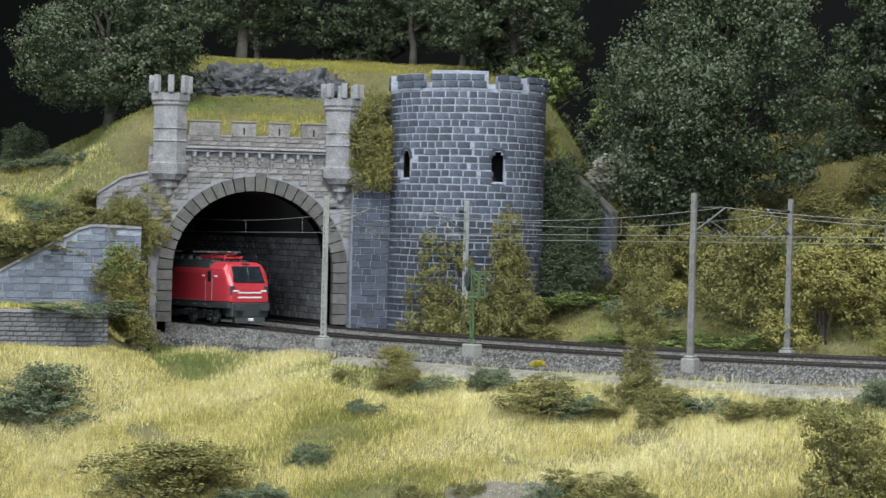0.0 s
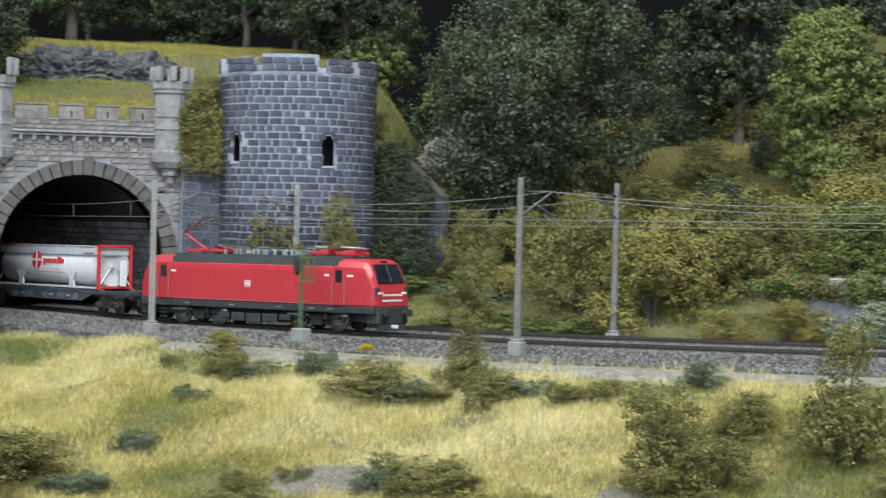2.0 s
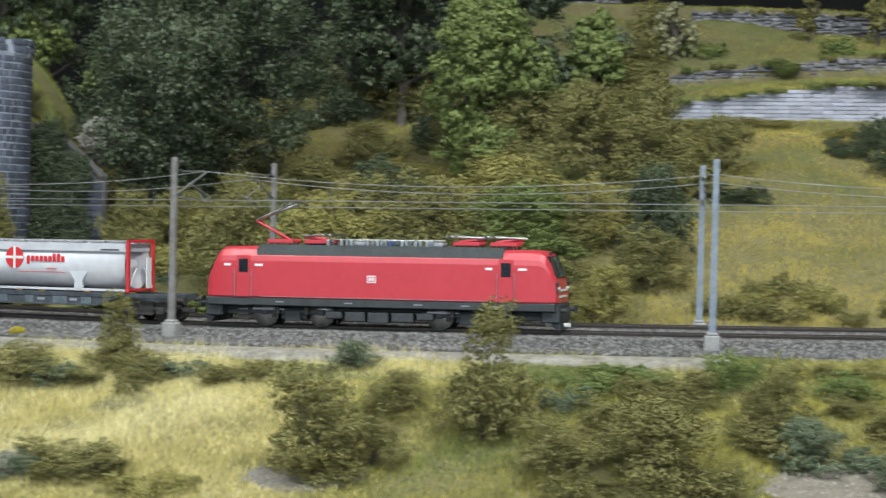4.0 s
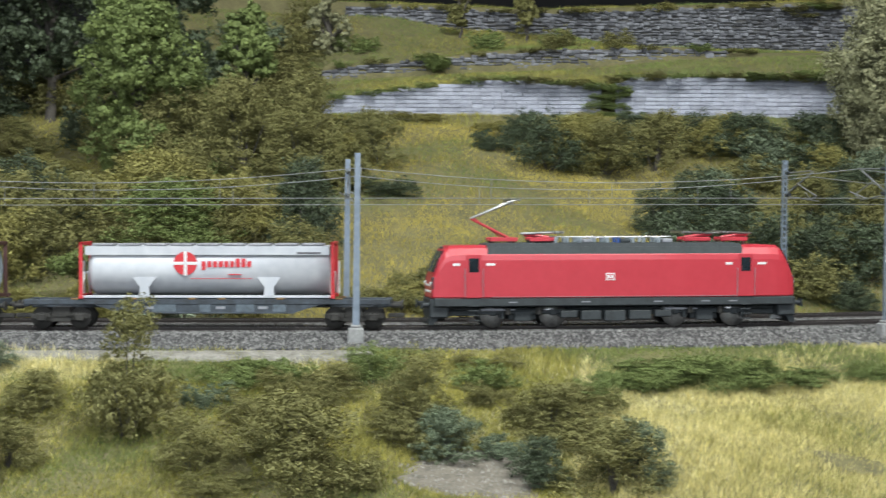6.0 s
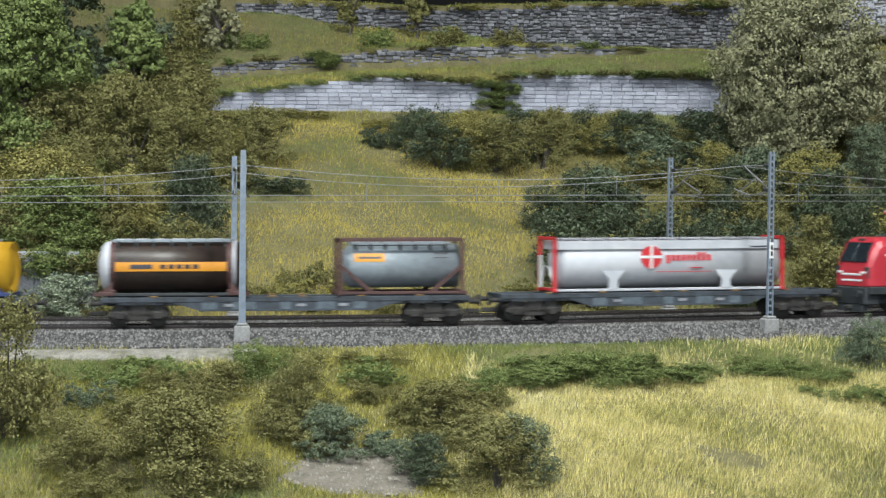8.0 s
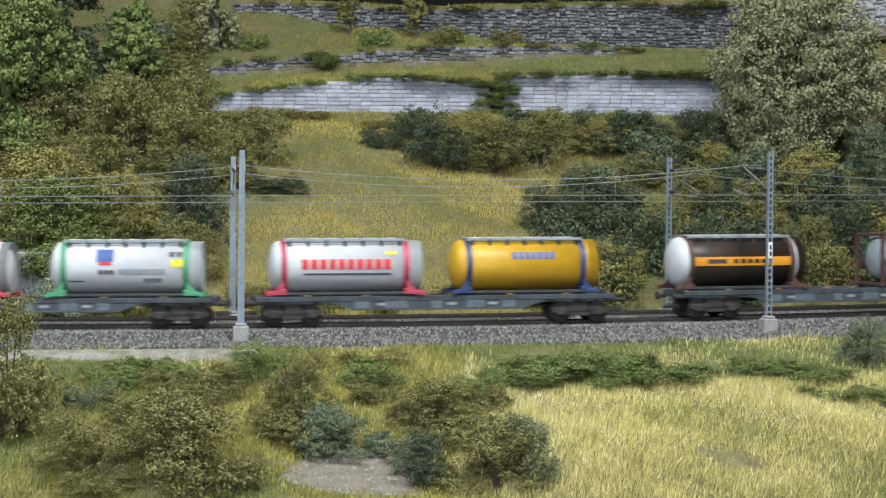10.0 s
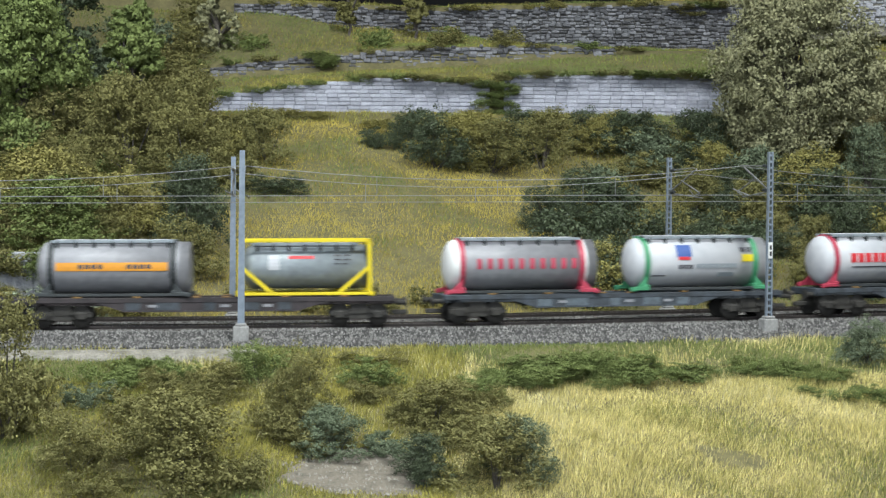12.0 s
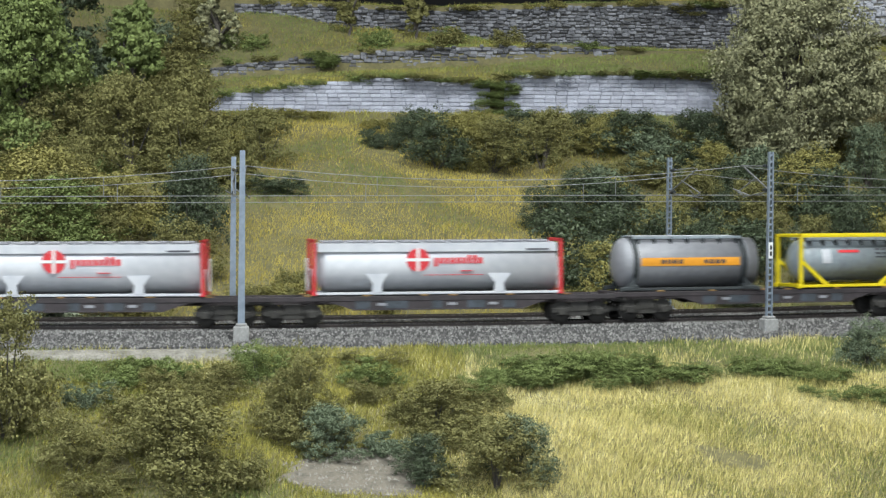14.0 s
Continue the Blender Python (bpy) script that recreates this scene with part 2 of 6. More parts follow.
# ---- mesh building ----
class Geo:
    """Collects vertices and faces of one mesh."""

    def __init__(self, unit=1.0):
        self.v, self.f, self.s, self.k = [], [], [], unit

    def add(self, vs, fs, m=None, soft=False):
        o = len(self.v)
        for p in vs:
            p = Vector(p)
            self.v.append(tuple((m @ p if m else p) * self.k))
        for q in fs:
            self.f.append([i + o for i in q])
            self.s.append(soft)
        return self

    def box(self, x0, x1, y0, y1, z0, z1, c=0.0, m=None):
        """A box with chamfered edges."""
        c = min(c, (x1 - x0) * 0.45, (y1 - y0) * 0.45, (z1 - z0) * 0.45)
        if c <= 0:
            vs = [(x, y, z) for z in (z0, z1) for y in (y0, y1) for x in (x0, x1)]
            return self.add(vs, [(0, 2, 3, 1), (4, 5, 7, 6), (0, 1, 5, 4), (2, 6, 7, 3), (0, 4, 6, 2), (1, 3, 7, 5)], m)
        b = bmesh.new()
        for x in (x0, x1):
            for y in (y0, y1):
                for z in (z0, z1):
                    sx, sy, sz = (c if x == x0 else -c), (c if y == y0 else -c), (c if z == z0 else -c)
                    for p in ((x, y + sy, z + sz), (x + sx, y, z + sz), (x + sx, y + sy, z)):
                        b.verts.new(p)
        h = bmesh.ops.convex_hull(b, input=b.verts)
        b.verts.index_update()
        vs = [tuple(v.co) for v in b.verts]
        fs = [[v.index for v in q.verts] for q in b.faces]
        b.free()
        return self.add(vs, fs, m)

    def rod(self, p, q, r, r2=None, n=8, m=None, caps=True):
        p, q = Vector(p), Vector(q)
        r2 = r if r2 is None else r2
        t = (q - p).to_track_quat("Z", "Y").to_matrix()
        vs = [p + t @ Vector((r * math.cos(a), r * math.sin(a), 0)) for a in (math.tau * i / n for i in range(n))]
        vs += [q + t @ Vector((r2 * math.cos(a), r2 * math.sin(a), 0)) for a in (math.tau * i / n for i in range(n))]
        self.add(vs, [(i, (i + 1) % n, n + (i + 1) % n, n + i) for i in range(n)], m, n > 5)
        if caps:
            self.add(vs, [tuple(range(n))[::-1], tuple(range(n, 2 * n))], m)
        return self

    def tube(self, pts, r, n=5):
        """One bent tube through the points."""
        pts = [Vector(p) for p in pts]
        vs = []
        for i, p in enumerate(pts):
            t = (pts[min(i + 1, len(pts) - 1)] - pts[max(i - 1, 0)]).to_track_quat("Z", "Y").to_matrix()
            vs += [p + t @ Vector((r * math.cos(math.tau * k / n), r * math.sin(math.tau * k / n), 0)) for k in range(n)]
        return self.add(vs, [(j * n + i, j * n + (i + 1) % n, (j + 1) * n + (i + 1) % n, (j + 1) * n + i) for j in range(len(pts) - 1) for i in range(n)], soft=True)

    def prism(self, prof, y0, y1, m=None):
        """A profile in x and z, drawn out along y."""
        n = len(prof)
        vs = [(x, y0, z) for x, z in prof] + [(x, y1, z) for x, z in prof]
        return self.add(vs, [tuple(range(n)), tuple(range(n, 2 * n))[::-1]] + [(i, n + i, n + (i + 1) % n, (i + 1) % n) for i in range(n)], m)

    def lathe(self, prof, n=24, m=None, axis="z", soft=True):
        """Rings of (radius, height) turned about an axis."""
        vs, fs = [], []
        for r, h in prof:
            for i in range(n):
                a = math.tau * i / n
                p = (r * math.cos(a), r * math.sin(a), h)
                vs.append(p if axis == "z" else (p[2], p[0], p[1]))
        for j in range(len(prof) - 1):
            for i in range(n):
                fs.append((j * n + i, j * n + (i + 1) % n, (j + 1) * n + (i + 1) % n, (j + 1) * n + i))
        return self.add(vs, fs, m, soft)

    def mesh(self, name, material):
        d = bpy.data.meshes.new(name)
        d.from_pydata(self.v, [], self.f)
        d.polygons.foreach_set("use_smooth", self.s)
        d.materials.append(material)
        b = bmesh.new()
        b.from_mesh(d)
        bmesh.ops.recalc_face_normals(b, faces=b.faces)
        b.to_mesh(d)
        b.free()
        return d


def part(name, geo, material, parent=None, label="", at=None):
    """One mesh object under a thing or part."""
    d = geo.mesh(name, material) if isinstance(geo, Geo) else geo
    o = new(name, d)
    o.parent = parent
    if at is not None:
        o.matrix_basis = at
    return tagged(o, label)


def thing(name, m, label, category, group="", kind=""):
    o = new(name)
    o.empty_display_size = 0.005
    o.matrix_basis = m
    return tagged(o, label, category, group, kind)


def soup(name, v, f, material):
    """A mesh from arrays of vertices and triangles."""
    d = bpy.data.meshes.new(name)
    d.vertices.add(len(v))
    d.vertices.foreach_set("co", np.ascontiguousarray(v, np.float32).ravel())
    k = f.shape[1]
    d.loops.add(f.size)
    d.loops.foreach_set("vertex_index", f.astype(np.int32).ravel())
    d.polygons.add(len(f))
    d.polygons.foreach_set("loop_start", np.arange(0, f.size, k, dtype=np.int32))
    d.polygons.foreach_set("loop_total", np.full(len(f), k, np.int32))
    d.materials.append(material)
    d.update(calc_edges=True)
    return d
# ---- ground ----
def arc(theta, off, z=0.0):
    """A point by its angle on the curve and its distance beyond the near track, above the rails."""
    r, a = R1 - off, radians(theta)
    x, y = CX + r * math.sin(a), CY - r * math.cos(a)
    return Vector((x, y, float(track_z(x)) + z))


def foot(theta, off):
    """The same on the land beside the track."""
    p = arc(theta, off)
    p.z = float(rail_z(p.x))
    return p


def build_ground():
    xs, ys = np.arange(-2.1, 1.6, 0.0065), np.arange(0.4, 3.1, 0.0065)
    X, Y = np.meshgrid(xs, ys)
    Z = land(X, Y)
    n, m = len(xs), len(ys)
    v = np.stack([X, Y, Z], -1).reshape(-1, 3)
    i = (np.arange(m - 1)[:, None] * n + np.arange(n - 1)[None]).ravel()
    f = np.stack([i, i + 1, i + n + 1, i + n], 1)
    z = v[f][:, :, 2]
    c = v[f].mean(1)
    u = (c[:, 0] - PC[0]) * math.cos(PHI) + (c[:, 1] - PC[1]) * math.sin(PHI)
    mouth = (z.max(1) - z.min(1) > 0.05) & (np.abs(u) < 0.075)      # the tunnel mouth stays open
    d = soup("ground", v, f[~mouth], M["soil"])
    d.polygons.foreach_set("use_smooth", [True] * len(d.polygons))
    tagged(new("ground", d), "sloping model landscape of olive-brown soil under static grass", "ground", kind="structure")


build_ground()


def strip(name, prof, t0, t1, step, material, label="", category="", kind="structure"):
    """A profile of (distance, height) drawn along the curve."""
    k = int((t1 - t0) / step) + 1
    v = [arc(t0 + (t1 - t0) * j / (k - 1), o, z) for j in range(k) for o, z in prof]
    n = len(prof)
    f = [(j * n + i, j * n + i + 1, (j + 1) * n + i + 1, (j + 1) * n + i) for j in range(k - 1) for i in range(n - 1)]
    o = new(name, Geo().add(v, f).mesh(name, material))
    return tagged(o, label, category, kind=kind) if label else o


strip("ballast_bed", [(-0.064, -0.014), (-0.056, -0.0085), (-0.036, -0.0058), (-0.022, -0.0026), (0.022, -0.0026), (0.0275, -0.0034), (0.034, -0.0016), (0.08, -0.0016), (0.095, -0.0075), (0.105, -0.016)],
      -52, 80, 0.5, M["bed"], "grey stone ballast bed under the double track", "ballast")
strip("gravel_path", [(-0.079, -0.0165), (-0.075, -0.011), (-0.068, -0.0094), (-0.061, -0.009), (-0.058, -0.0125)], -16, 7.2, 0.2, M["path"], "pale gravel path along the foot of the ballast", "path")
for k, (r, up) in enumerate(((0.0, 0.0), (0.058, 0.001))):
    track = thing("railway_track", pose(0, 0, 0), "rusty steel model track on dark sleepers in grey ballast", "track", "double track", "structure")
    track.location.z = up
    for side in (-0.00825, 0.00825):
        a, b = r + side - 0.0006, r + side + 0.0006
        o = strip("rail", [(a - 0.0006, -0.0024), (a - 0.0004, -0.002), (a + 0.0003, -0.0016), (a, -0.0007), (a, 0.0), (b, 0.0), (b, -0.0007), (b - 0.0003, -0.0016), (b + 0.0004, -0.002), (b + 0.0006, -0.0024)], -52, 80, 0.5, M["rail"])
        o.parent = track
        o = strip("rail_head", [(a + 0.0001, 0.00008), (b - 0.0001, 0.00008)], -52, 80, 0.5, M["railtop"])
        o.parent = track
    g = Geo()
    g.box(-0.0014, 0.0014, -0.0148, 0.0148, -0.0032, -0.0019, 0.0003)
    d = g.mesh("sleeper", M["tie"])
    for j in range(190):
        th = -30 + 0.31 * j
        p = arc(th, r)
        o = part("sleeper", d, None, track)
        o.matrix_basis = pose(p.x, p.y, p.z, 0, 0, th)


# loose ballast stones over the bed
def build_ballast():
    rng = np.random.default_rng(3)
    n = 72000
    th, off = rng.uniform(-29, 27, n), rng.uniform(-0.064, 0.098, n)
    lift = np.interp(off, [-0.064, -0.056, -0.036, -0.022, 0.022, 0.0275, 0.033, 0.077, 0.095, 0.105], [-0.014, -0.0085, -0.0058, -0.0026, -0.0026, -0.0034, -0.0026, -0.0026, -0.0075, -0.014])
    r, a = R1 - off, np.radians(th)
    x, y = CX + r * np.sin(a), CY - r * np.cos(a)
    c = np.stack([x, y, track_z(x) + lift + np.where(off > 0.03, 0.001, 0)], 1)
    base = np.array([(1, 0, -0.5), (-0.5, 0.87, -0.5), (-0.5, -0.87, -0.5), (0, 0, 0.8)])
    v = c[:, None] + base[None] * rng.uniform(0.0008, 0.0016, (n, 1, 1)) * rng.uniform(0.6, 1.35, (n, 4, 3))
    spin = rng.uniform(0, 6.3, n)
    dx, dy = v[:, :, 0] - c[:, None, 0], v[:, :, 1] - c[:, None, 1]
    v[:, :, 0], v[:, :, 1] = c[:, None, 0] + dx * np.cos(spin)[:, None] - dy * np.sin(spin)[:, None], c[:, None, 1] + dx * np.sin(spin)[:, None] + dy * np.cos(spin)[:, None]
    f = (np.arange(n)[:, None, None] * 4 + np.array([(0, 1, 3), (1, 2, 3), (2, 0, 3)])[None]).reshape(-1, 3)
    tagged(new("ballast_stones", soup("ballast_stones", v.reshape(-1, 3), f, M["ballast"])), "loose grey ballast stones strewn between and beside the rails", "ballast", kind="stuff")


build_ballast()

# the dark hall round the layout
g = Geo().box(-5, 5, 3.3, 3.4, -0.9, 3.0)
tagged(new("wall_north", g.mesh("wall_north", M["hall"])), "black hall wall behind the layout", "wall", kind="structure")
for nm, b in (("wall_south", (-5, 5, -3.1, -3.0, -0.9, 3.0)), ("wall_west", (-5.1, -5, -3, 3.3, -0.9, 3.0)), ("wall_east", (5, 5.1, -3, 3.3, -0.9, 3.0)), ("floor", (-5, 5, -3, 3.3, -1.0, -0.9))):
    tagged(new(nm, Geo().box(*b).mesh(nm, M["hall"])), "dark wall of the unlit exhibition hall", "floor" if nm == "floor" else "wall", kind="structure")
tagged(new("ceiling", Geo().box(-5, 5, -3, 3.3, 3.0, 3.1).mesh("ceiling", M["hall"])), "dark ceiling of the exhibition hall", "ceiling", kind="structure")
# ---- castle portal ----
PM = pose(PC[0], PC[1], 0, 0, 0, math.degrees(PHI))
AR, AZ, ARO = 0.0575, 0.036, 0.0678        # arch radius, springing height, outer radius of the ring


def arch_pts(r, n=22):
    return [(r * math.cos(math.pi * (1 - i / n)), AZ + r * math.sin(math.pi * (1 - i / n))) for i in range(n + 1)]


def masonry(parent, mats, x0, x1, z0, z1, row, length, y, skip, seed, proud=0.0006, limit=300, gap=0.0003):
    """Courses of separate stones on a wall that runs along x; those past the limit are joined."""
    rng = random.Random(seed)
    shapes, rest = {}, Geo()
    z, count = z0 + row / 2, 0
    while z < z1 - row * 0.3:
        x = x0 - rng.uniform(0, 0.8) * length
        while x < x1:
            L = length * (0.6 + 0.2 * rng.randint(0, 4))
            a, b = max(x, x0), min(x + L, x1)
            x += L
            l = round((b - a) / 0.0004) * 0.0004
            c = (a + b) / 2
            if l < 0.0011 or skip(c, z, l):
                continue
            if l not in shapes:
                shapes[l] = Geo().box(-l / 2 + gap, l / 2 - gap, -proud, 0.001, -row / 2 + gap, row / 2 - gap, 0.0002).mesh("stone", mats)
            m = pose(c, y - rng.uniform(0, 0.0004), z + rng.uniform(-0.0001, 0.0001), rng.uniform(-2, 2), rng.uniform(-1, 1), rng.uniform(-2, 2))
            if count < limit:
                part("stone", shapes[l], None, parent, at=m)
                count += 1
            else:
                d = shapes[l]
                rest.add([v.co for v in d.vertices], [tuple(p.vertices) for p in d.polygons], m)
        z += row
    if rest.v:
        part("stonework", rest, mats, parent)["kind"] = "stuff"


def build_portal():
    t = thing("tunnel_portal", PM, "grey stone castle tunnel portal with battlements and two turrets", "tunnel portal", kind="structure")
    g = Geo()
    pts = arch_pts(ARO)
    g.box(-0.076, -ARO, 0, 0.014, -0.02, AZ).box(ARO, 0.076, 0, 0.014, -0.02, AZ)
    g.box(-0.076, -ARO, 0, 0.014, AZ, 0.1235).box(ARO, 0.076, 0, 0.014, AZ, 0.1235)
    for (xa, za), (xb, zb) in zip(pts, pts[1:]):
        g.prism([(xa, za), (xb, zb), (xb, 0.1235), (xa, 0.1235)], 0, 0.014)
    part("wall", g, M["joint"], t, "mortared wall core")
    # arch ring of separate stones
    n = 26
    for i in range(-5, n + 5):
        if 0 <= i < n:
            a0, a1 = math.pi * (1 - (i + 0.05) / n), math.pi * (1 - (i + 0.95) / n)
            pr = [(r * math.cos(a), AZ + r * math.sin(a)) for r, a in ((AR, a0), (ARO + (0.003 if i == n // 2 else 0), a0), (ARO + (0.003 if i == n // 2 else 0), a1), (AR, a1))]
        else:
            j = -i - 1 if i < 0 else i - n
            sx = -1 if i < 0 else 1
            zb = AZ - 0.0075 * j
            pr = [(sx * AR, zb - 0.0072), (sx * ARO, zb - 0.0072), (sx * ARO, zb - 0.0003), (sx * AR, zb - 0.0003)]
        part("arch_stone", Geo().prism(pr, -0.0022, 0.016), M["ring"], t)
    # string course, corbels and battlements
    part("string_course", Geo().box(-0.05, 0.05, -0.0055, 0.014, 0.1225, 0.1245, 0.0005).box(-0.05, 0.05, -0.004, 0.014, 0.1205, 0.1222, 0.0004), M["trim"], t)
    d = Geo().box(-0.0013, 0.0013, -0.0045, 0, 0.1165, 0.1204, 0.0004).box(-0.0011, 0.0011, -0.003, 0, 0.1125, 0.1166, 0.0004).box(-0.0009, 0.0009, -0.0016, 0, 0.1095, 0.1126, 0.0003).mesh("corbel", M["trim"])
    for i in range(10):
        part("corbel", d, None, t, at=pose(-0.0435 + 0.0092 * i, 0, 0))
    part("parapet", Geo().box(-0.05, 0.05, -0.004, 0.004, 0.1244, 0.132, 0.0003), M["portal"], t)
    masonry(t, M["portal"], -0.049, 0.049, 0.1252, 0.1315, 0.0031, 0.007, -0.004, lambda x, z, l: False, 15, 0.0003, 40)
    for x0, x1 in ((-0.048, -0.026), (-0.0175, -0.0005), (0.0085, 0.024), (0.032, 0.05)):
        part("merlon", Geo().box(x0, x1, -0.0042, 0.0042, 0.1321, 0.1418, 0.0003), M["portal"], t)
        part("coping", Geo().box(x0 - 0.0004, x1 + 0.0004, -0.0048, 0.0048, 0.1419, 0.1432, 0.0003), M["cap"], t)
        if x0 > -0.03:
            # Flat near-black plate: the shade inside the slit is put into its colour.
            part("arrow_slit", Geo().box((x0 + x1) / 2 - 0.0006, (x0 + x1) / 2 + 0.0006, -0.00445, -0.004, 0.1335, 0.1385), M["dark_hollow"], t)
    for x0, x1 in ((-0.0258, -0.0177), (-0.0003, 0.0083), (0.0242, 0.0318)):
        part("sill", Geo().box(x0, x1, -0.0046, 0.0046, 0.1315, 0.1328, 0.0003), M["trim"], t)
    # turrets: octagonal shafts with corbelled crowns
    for cx, zb, top in ((-0.0615, 0.0, 0.174), (0.0615, 0.0, 0.172)):
        r = 0.0125
        tu = part("turret", Geo().lathe([(r + 0.0012, 0.104), (r + 0.0016, 0.1065), (r + 0.002, 0.109), (r + 0.002, 0.1115), (r, 0.1125), (r, 0.152), (r + 0.0012, 0.1535), (r + 0.0012, 0.155), (r + 0.0022, 0.1565), (r + 0.0022, 0.1615), (r - 0.002, 0.1618), (r - 0.002, 0.152), (0.001, 0.1518)], 8, soft=False), M["trim"], t, "octagonal weathered stone turret", at=pose(cx, 0.001, 0, 0, 0, 22.5))
        for z in (0.1365, 0.1275):
            part("band", Geo().lathe([(r, z - 0.0006), (r + 0.0007, z - 0.0003), (r + 0.0007, z + 0.0003), (r, z + 0.0006)], 8, soft=False), M["trim"], tu)
        for k in range(8):
            part("merlon", Geo().box(-0.0021, 0.0021, -0.0155, -0.0118, 0.1616, top, 0.0004), M["trim"], tu, at=pose(0, 0, 0, 0, 0, 22.5 + 45 * k))
        part("bracket", Geo().lathe([(0.001, 0.087), (0.003, 0.089), (0.0035, 0.0935), (0.006, 0.0945), (0.0065, 0.099), (0.0095, 0.1), (r - 0.001, 0.1042)], 8, soft=False), M["trim"], t, "stepped bracket under a turret", at=pose(cx, -0.001, 0, 0, 0, 22.5))

    def skip(x, z, L):
        if abs(x) < ARO + L * 0.5 and z < AZ:
            return True
        return math.hypot(max(abs(x) - L * 0.5, 0), z - AZ) < ARO + 0.0012 and z >= AZ

    masonry(t, M["portal"], -0.076, 0.076, -0.006, 0.119, 0.0040, 0.0068, 0.0, skip, 5, limit=300)
    # lining of the bore, following the track
    g = Geo()
    pr = [(-AR, -0.012)] + arch_pts(AR, 14) + [(AR, -0.012)]
    rows = []
    for j in range(16):
        a = 0.012 + 0.02 * j
        bend = -0.32 * a - 0.9 * a * a
        rows.append([(x + bend, a, z) for x, z in pr])
    k = len(pr)
    g.add([p for r in rows for p in r], [(j * k + i, j * k + i + 1, (j + 1) * k + i + 1, (j + 1) * k + i) for j in range(15) for i in range(k - 1)])
    part("bore", g, M["dark_hollow"], t, "near-black tunnel lining")
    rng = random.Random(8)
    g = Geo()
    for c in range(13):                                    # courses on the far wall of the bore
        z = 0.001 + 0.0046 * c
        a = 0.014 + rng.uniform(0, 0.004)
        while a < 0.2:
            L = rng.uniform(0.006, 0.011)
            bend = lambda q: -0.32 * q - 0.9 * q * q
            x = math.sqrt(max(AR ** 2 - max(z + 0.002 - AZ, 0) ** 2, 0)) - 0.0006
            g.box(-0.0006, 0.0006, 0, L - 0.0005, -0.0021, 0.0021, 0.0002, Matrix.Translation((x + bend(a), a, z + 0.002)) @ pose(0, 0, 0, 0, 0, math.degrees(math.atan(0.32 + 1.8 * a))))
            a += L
    part("bore_stones", g, M["lining"], t, "dark grey stone courses inside the tunnel")["kind"] = "stuff"


build_portal()


def wall_run(name, p0, p1, prof, thick, row, length, core, stones, label, limit=130, seed=1, cap="trim"):
    """A retaining wall from p0 to p1; prof gives its top along the run and its foot."""
    p0, p1 = Vector(p0), Vector(p1)
    d = p1 - p0
    L = d.length
    t = thing(name, pose(p0.x, p0.y, 0, 0, 0, math.degrees(math.atan2(d.y, d.x))), label, "wall", kind="structure")
    tops, foot = prof
    g = Geo().prism([(0, foot), (L, foot)] + [(L * a, z) for a, z in reversed(tops)], 0, thick)
    part("core", g, core, t)
    top = lambda x: float(np.interp(x / L, [a for a, z in tops], [z for a, z in tops]))
    masonry(t, stones, 0, L, foot, max(z for a, z in tops), row, length, 0.0, lambda x, z, l: z + row * 0.5 > min(top(max(x - l / 2, 0)), top(min(x + l / 2, L))) + 0.0004, seed, limit=limit)
    g = Geo()
    for (a, za), (b, zb) in zip(tops, tops[1:]):
        g.prism([(L * a, za + 0.0002), (L * b, zb + 0.0002), (L * b, zb + 0.0021), (L * a, za + 0.0021)], -0.0016, thick + 0.001)
    part("coping", g, M[cap], t)
    return t


def loc(u, s):
    c, n = math.cos(PHI), math.sin(PHI)
    return (PC[0] + u * c - s * n, PC[1] + u * n + s * c, 0)


wall_run("retaining_wall", loc(-0.19, -0.046), loc(-0.08, -0.042), ([(0, 0.024), (0.62, 0.0625), (0.7, 0.065), (1, 0.064)], -0.005), 0.008, 0.0050, 0.0095, M["mortar"], M["wing"], "sloping blue-grey stone wing wall beside the tunnel portal", seed=2)
wall_run("retaining_wall", loc(-0.225, -0.106), loc(-0.1, -0.1), ([(0, 0.008), (1, 0.0075)], -0.02), 0.006, 0.0031, 0.008, M["ring"], M["dry"], "low dark dry-stone wall edging the meadow", limit=150, seed=3)
wall_run("retaining_wall", loc(0.07, -0.009), loc(0.125, -0.006), ([(0, 0.108), (1, 0.1)], -0.01), 0.008, 0.005, 0.0085, M["mortar"], M["stone"], "blue-grey stone wall joining the portal to the tower", seed=4)
wall_run("retaining_wall", (-0.665, 1.440, 0), (-0.609, 1.436, 0), ([(0, 0.121), (0.3, 0.116), (1, 0.083)], 0.02), 0.008, 0.005, 0.0095, M["ring"], M["stone"], "ivy-grown sloping stone wall behind the tower", limit=260, seed=6, cap="ring")


# ---- round tower ----
TX, TY, TR, TTOP = -0.706, 1.391, 0.0562, 0.1685


